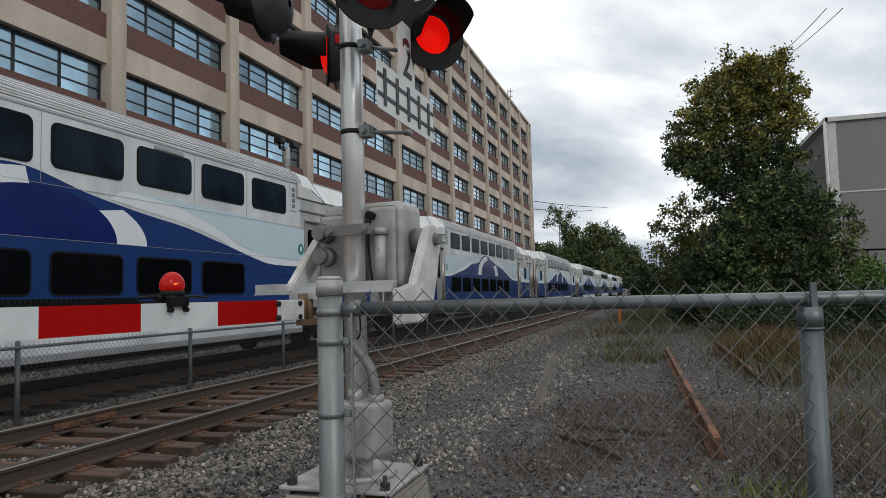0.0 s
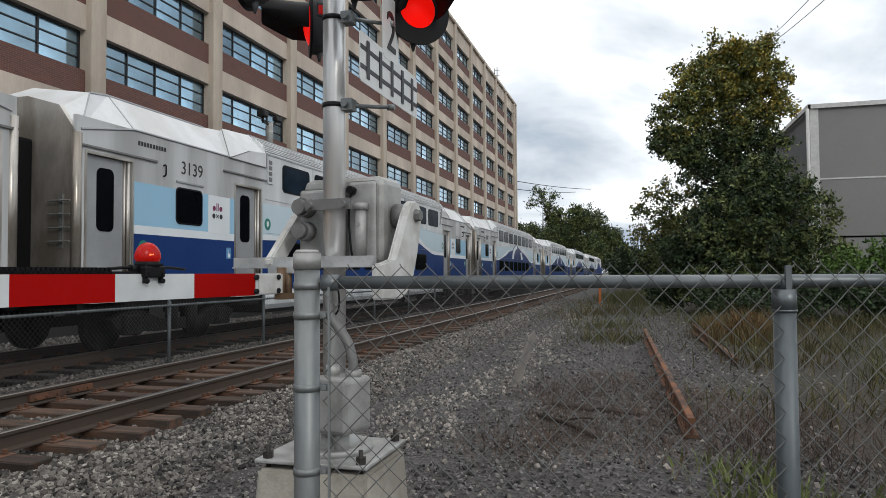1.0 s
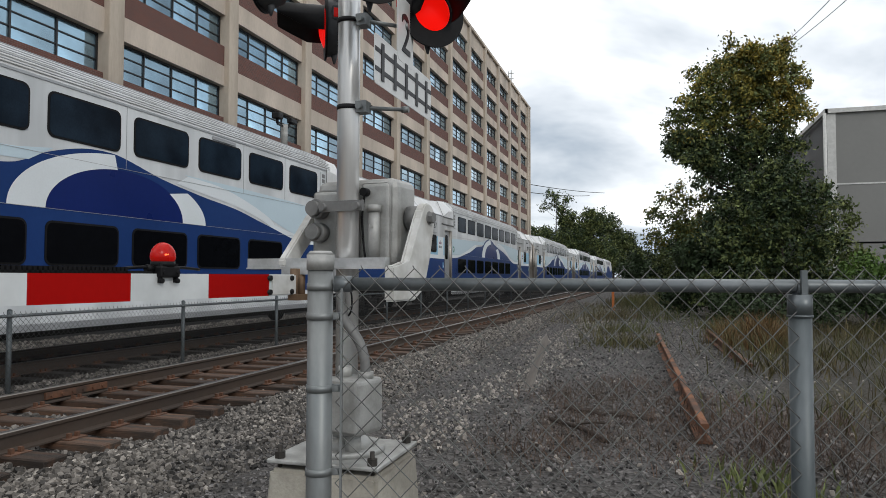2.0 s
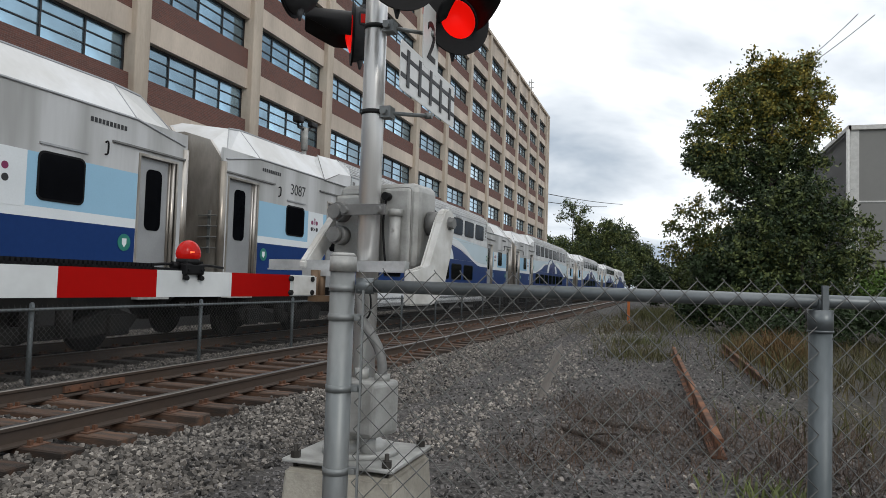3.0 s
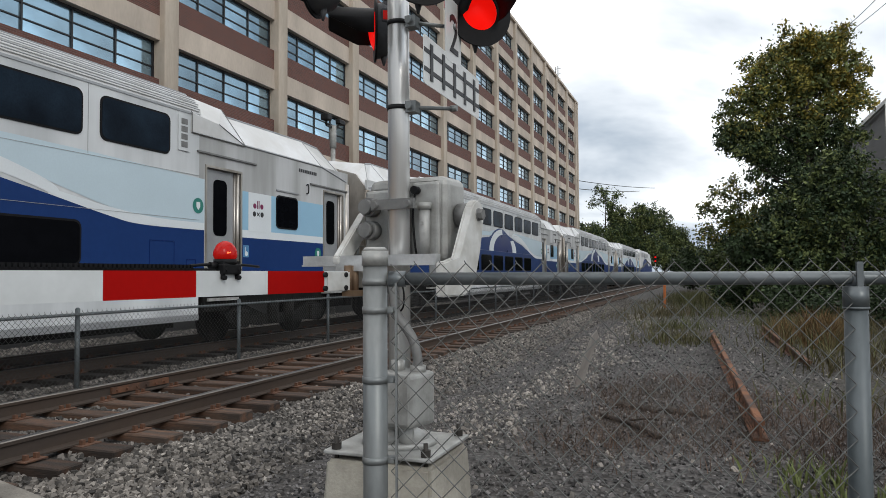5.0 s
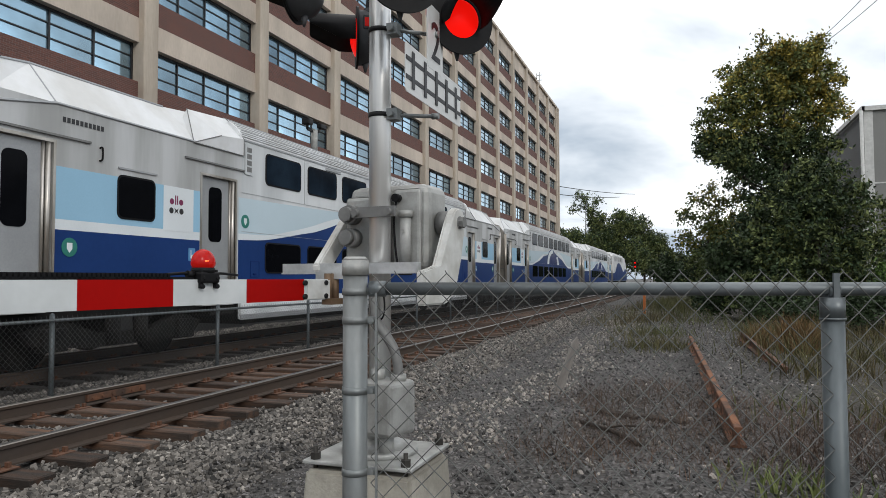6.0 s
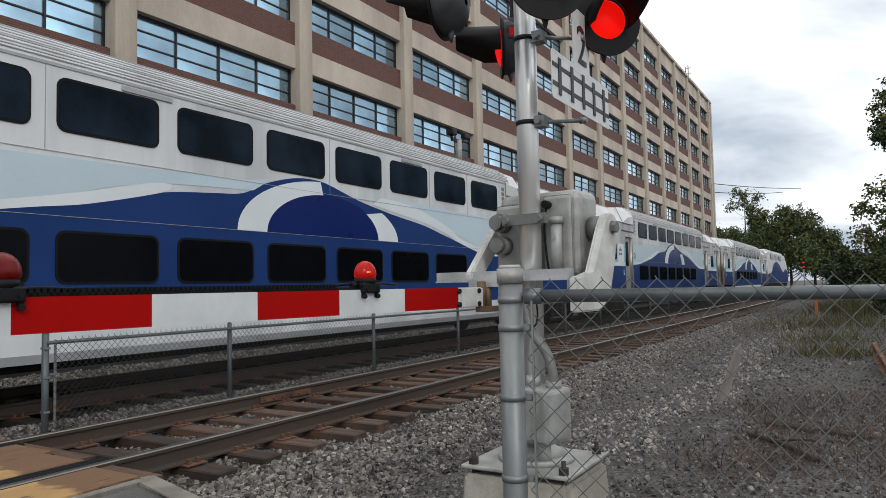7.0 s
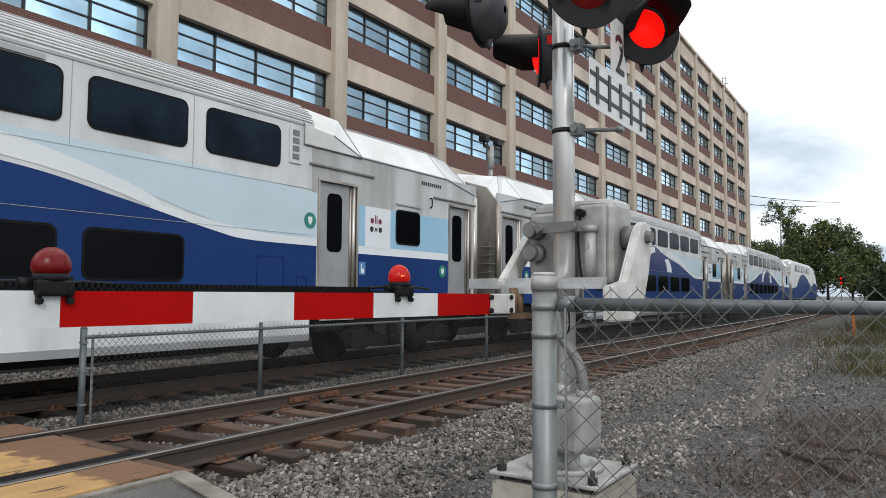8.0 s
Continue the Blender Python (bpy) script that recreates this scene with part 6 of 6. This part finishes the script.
pipe(bm, [(-0.72, 6.53, ground_z(-0.72, 6.53) + 0.03), (-0.52, 6.5, ground_z(-0.52, 6.5) + 0.06), (-0.4, 6.55, ground_z(-0.4, 6.55) + 0.05)], 0.010, 6)
tagged(part("fallen_branch", bm, M_ROT), "dark fallen branch lying on the gravel", "branch")


# ---- loose stones: countless, so one object each ----
def stones(name, n, area, size, material, label, seed, keep=None, sink=0.35):
    rng = np.random.default_rng(seed)
    base = np.array([(-1, -1, -1), (1, -1, -1), (1, 1, -1), (-1, 1, -1), (-1, -1, 1), (1, -1, 1), (1, 1, 1), (-1, 1, 1)], float)
    fc = ((3, 2, 1, 0), (4, 5, 6, 7), (0, 1, 5, 4), (1, 2, 6, 5), (2, 3, 7, 6), (3, 0, 4, 7))
    verts, faces = [], []
    x0, x1, y0, y1 = area
    for _ in range(n):
        t = rng.random()
        y = y0 + (y1 - y0) * t ** 1.7
        x = x0 + (x1 - x0) * rng.random()
        if keep and not keep(x, y):
            continue
        s = size * (0.55 + 0.9 * rng.random() ** 2)
        b = base * (0.5 + 0.35 * rng.random((8, 3)))
        b[:, 2] *= 0.7
        a = rng.normal(size=(3, 3))
        qm, _r = np.linalg.qr(a)
        pts = (b * s) @ qm + np.array((x, y, ground_z(x, y) + s * sink))
        k = len(verts)
        verts.extend(pts.tolist())
        faces.extend(tuple(i + k for i in f) for f in fc)
    ob = new(name, raw(name, verts, faces, material))
    return tagged(ob, label, "stones", kind="stuff")


def ballast_keep(x, y):
    if y < 3.3 and x < -4.2:
        return False
    for c in (TRACK_1, TRACK_2):
        if abs(abs(x - c) - 0.7525) < 0.09:
            return False
    if y < 3.25 and x < -3.3:
        return False
    for c in (TRACK_1, TRACK_2):
        if abs(x - c) < 1.3 and abs((y - 3.36 + 0.2675) % 0.535 - 0.2675) < 0.125:
            return (x * 7.3 + y * 3.1) % 1.0 < 0.06
    return True


stones("ballast", 62000, (-8.3, -2.9, 2.9, 40), 0.0225, M_STONE, "pale grey crushed-stone ballast round the ties", 11, ballast_keep)
stones("far_ballast", 14000, (-13.3, -10.7, 3.0, 34), 0.03, M_PALE, "pale crushed-stone ballast beyond the second track", 14)
stones("chippings", 36000, (-3.6, 1.6, 2.6, 26), 0.0145, M_CHIP, "fine grey stone chippings on the path", 12, lambda x, y: not (abs(x + 1.515) < 0.36 and abs(y - 3.39) < 0.36) and x < 1.6)
def pale_bands(x, y):
    if abs(x + 1.515) < 0.36 and abs(y - 3.39) < 0.36:
        return False
    bend = 0.25 * math.sin(y * 0.7) + 0.15 * math.sin(y * 2.3)
    if -4.4 < x < -3.35 + bend or (y > 5.5 and -2.35 + bend < x < -1.45 + bend):
        return True
    return (x * 37.7 + y * 91.3) % 1.0 < 0.07


stones("loose_stones", 36000, (-4.4, 2.6, 3.3, 34), 0.019, M_PALE, "scattered pale stones on the gravel", 13, pale_bands)


# ---- weeds ----
def blades(name, spots, material, label, seed, tall, wide, lean=0.35):
    rng = np.random.default_rng(seed)
    verts, faces = [], []
    for (x, y, r, n, hh) in spots:
        for _ in range(n):
            px, py = x + rng.normal() * r, y + rng.normal() * r
            z = ground_z(px, py) - 0.02
            a = rng.random() * 6.283
            h = hh * tall * (0.5 + 0.8 * rng.random())
            lx, ly = rng.normal() * h * lean, rng.normal() * h * lean
            w = wide * (0.6 + 0.8 * rng.random())
            cx, cy = math.cos(a) * w, math.sin(a) * w
            k = len(verts)
            verts.extend(((px - cx, py - cy, z), (px + cx, py + cy, z), (px + lx * 0.4 + cx * 0.7, py + ly * 0.4 + cy * 0.7, z + h * 0.6), (px + lx * 0.4 - cx * 0.7, py + ly * 0.4 - cy * 0.7, z + h * 0.6), (px + lx, py + ly, z + h)))
            faces.append((k, k + 1, k + 2, k + 3))
            faces.append((k + 3, k + 2, k + 4))
    return tagged(new(name, raw(name, verts, faces, material)), label, "weeds", kind="stuff")


random.seed(5)
green_spots = [(-0.5, 14.5, 0.4, 380, 0.6), (-0.8, 18, 0.5, 350, 0.6), (-1.0, 24, 0.6, 350, 0.7)] + [(random.uniform(1.6, 6), random.uniform(7, 20), 0.45, 130, random.uniform(0.5, 1.1)) for _ in range(46)] + [(random.uniform(-2, 1), random.uniform(18, 45), 0.6, 160, 0.9) for _ in range(30)]
blades("grass", green_spots, M_GRASS, "tufts of green and straw-coloured grass", 50, 0.5, 0.007, 0.55)
dry_spots = [(random.uniform(0.7, 3.4), random.uniform(3.3, 7.5), 0.25, 55, random.uniform(0.4, 1.0)) for _ in range(60)] + [(random.uniform(-1.2, 0.9), random.uniform(5.3, 9.5), 0.3, 70, 0.42) for _ in range(48)]
blades("dry_weeds", dry_spots, M_DRY, "dry brown weed stems in the gravel", 51, 0.38, 0.0028, 0.85)
blades("russet_weeds", [(2.1 + random.gauss(0, 0.3), 15.0 + random.gauss(0, 0.5), 0.16, 110, random.uniform(0.8, 1.3)) for _ in range(12)], M_RUSSET, "russet autumn weeds beside the old rail", 53, 0.5, 0.007)
blades("low_weeds", [(random.uniform(0.6, 3.2), random.uniform(3.2, 5.2), 0.2, 80, 0.45) for _ in range(24)], M_LEAF, "small green weeds by the fence", 52, 0.35, 0.012)


# ---- ties, tie plates: parts of the tracks ----
tie_bm = bmesh.new()
rbox(tie_bm, -1.30, 1.30, -0.115, 0.115, -0.32, -0.168, 0.012, 1)
tie_me = mesh(tie_bm, M_TIE, "tie")
# second track's ties, with the train's shade in their colour
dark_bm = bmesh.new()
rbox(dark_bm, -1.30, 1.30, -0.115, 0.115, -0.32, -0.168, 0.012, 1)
dark_tie_me = mesh(dark_bm, M_SHADETIE, "tie")
plate_bm = bmesh.new()
box(plate_bm, -0.17, 0.17, -0.10, 0.10, -0.168, -0.158)
for sx in (-0.11, 0.11):
    box(plate_bm, sx - 0.018, sx + 0.018, -0.06, -0.03, -0.158, -0.118)
    box(plate_bm, sx - 0.018, sx + 0.018, 0.03, 0.06, -0.158, -0.118)
plate_me = mesh(plate_bm, M_PLATE, "tie_plate")
for root, n, seed in ((track_near, 150, 3), (track_far, 90, 4)):
    rr = random.Random(seed)
    for k in range(n):
        y = 3.36 + k * 0.535 + rr.uniform(-0.03, 0.03)
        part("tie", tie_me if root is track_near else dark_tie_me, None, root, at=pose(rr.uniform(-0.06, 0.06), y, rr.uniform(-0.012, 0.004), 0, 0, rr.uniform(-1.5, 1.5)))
        if k < 45:
            for s in (-0.7525, 0.7525):
                part("tie_plate", plate_me, None, root, at=pose(s, y, 0))


# ---- what moves: the train rolls towards the camera and slows ----
def motions():
    rows = [
        (0.0, 72.078),
        (0.5, 65.864),
        (1.0, 59.752),
        (1.5, 53.747),
        (2.0, 47.854),
        (2.5, 42.078),
        (3.0, 36.426),
        (3.5, 30.902),
        (4.0, 25.513),
        (4.5, 20.262),
        (5.0, 15.157),
        (5.5, 10.202),
        (6.0, 5.402),
        (6.5, 0.764),
        (7.0, -3.707),
        (7.5, -8.007),
        (8.0, -12.129),
    ]
    for k, c in enumerate(cars):
        walk(c, [(t, pose(SIDE_X, p + (k - 3) * CAR, 0)) for t, p in rows])
    walk(loco, [(t, pose(SIDE_X, p + 3 * CAR, 0)) for t, p in rows])


motions()
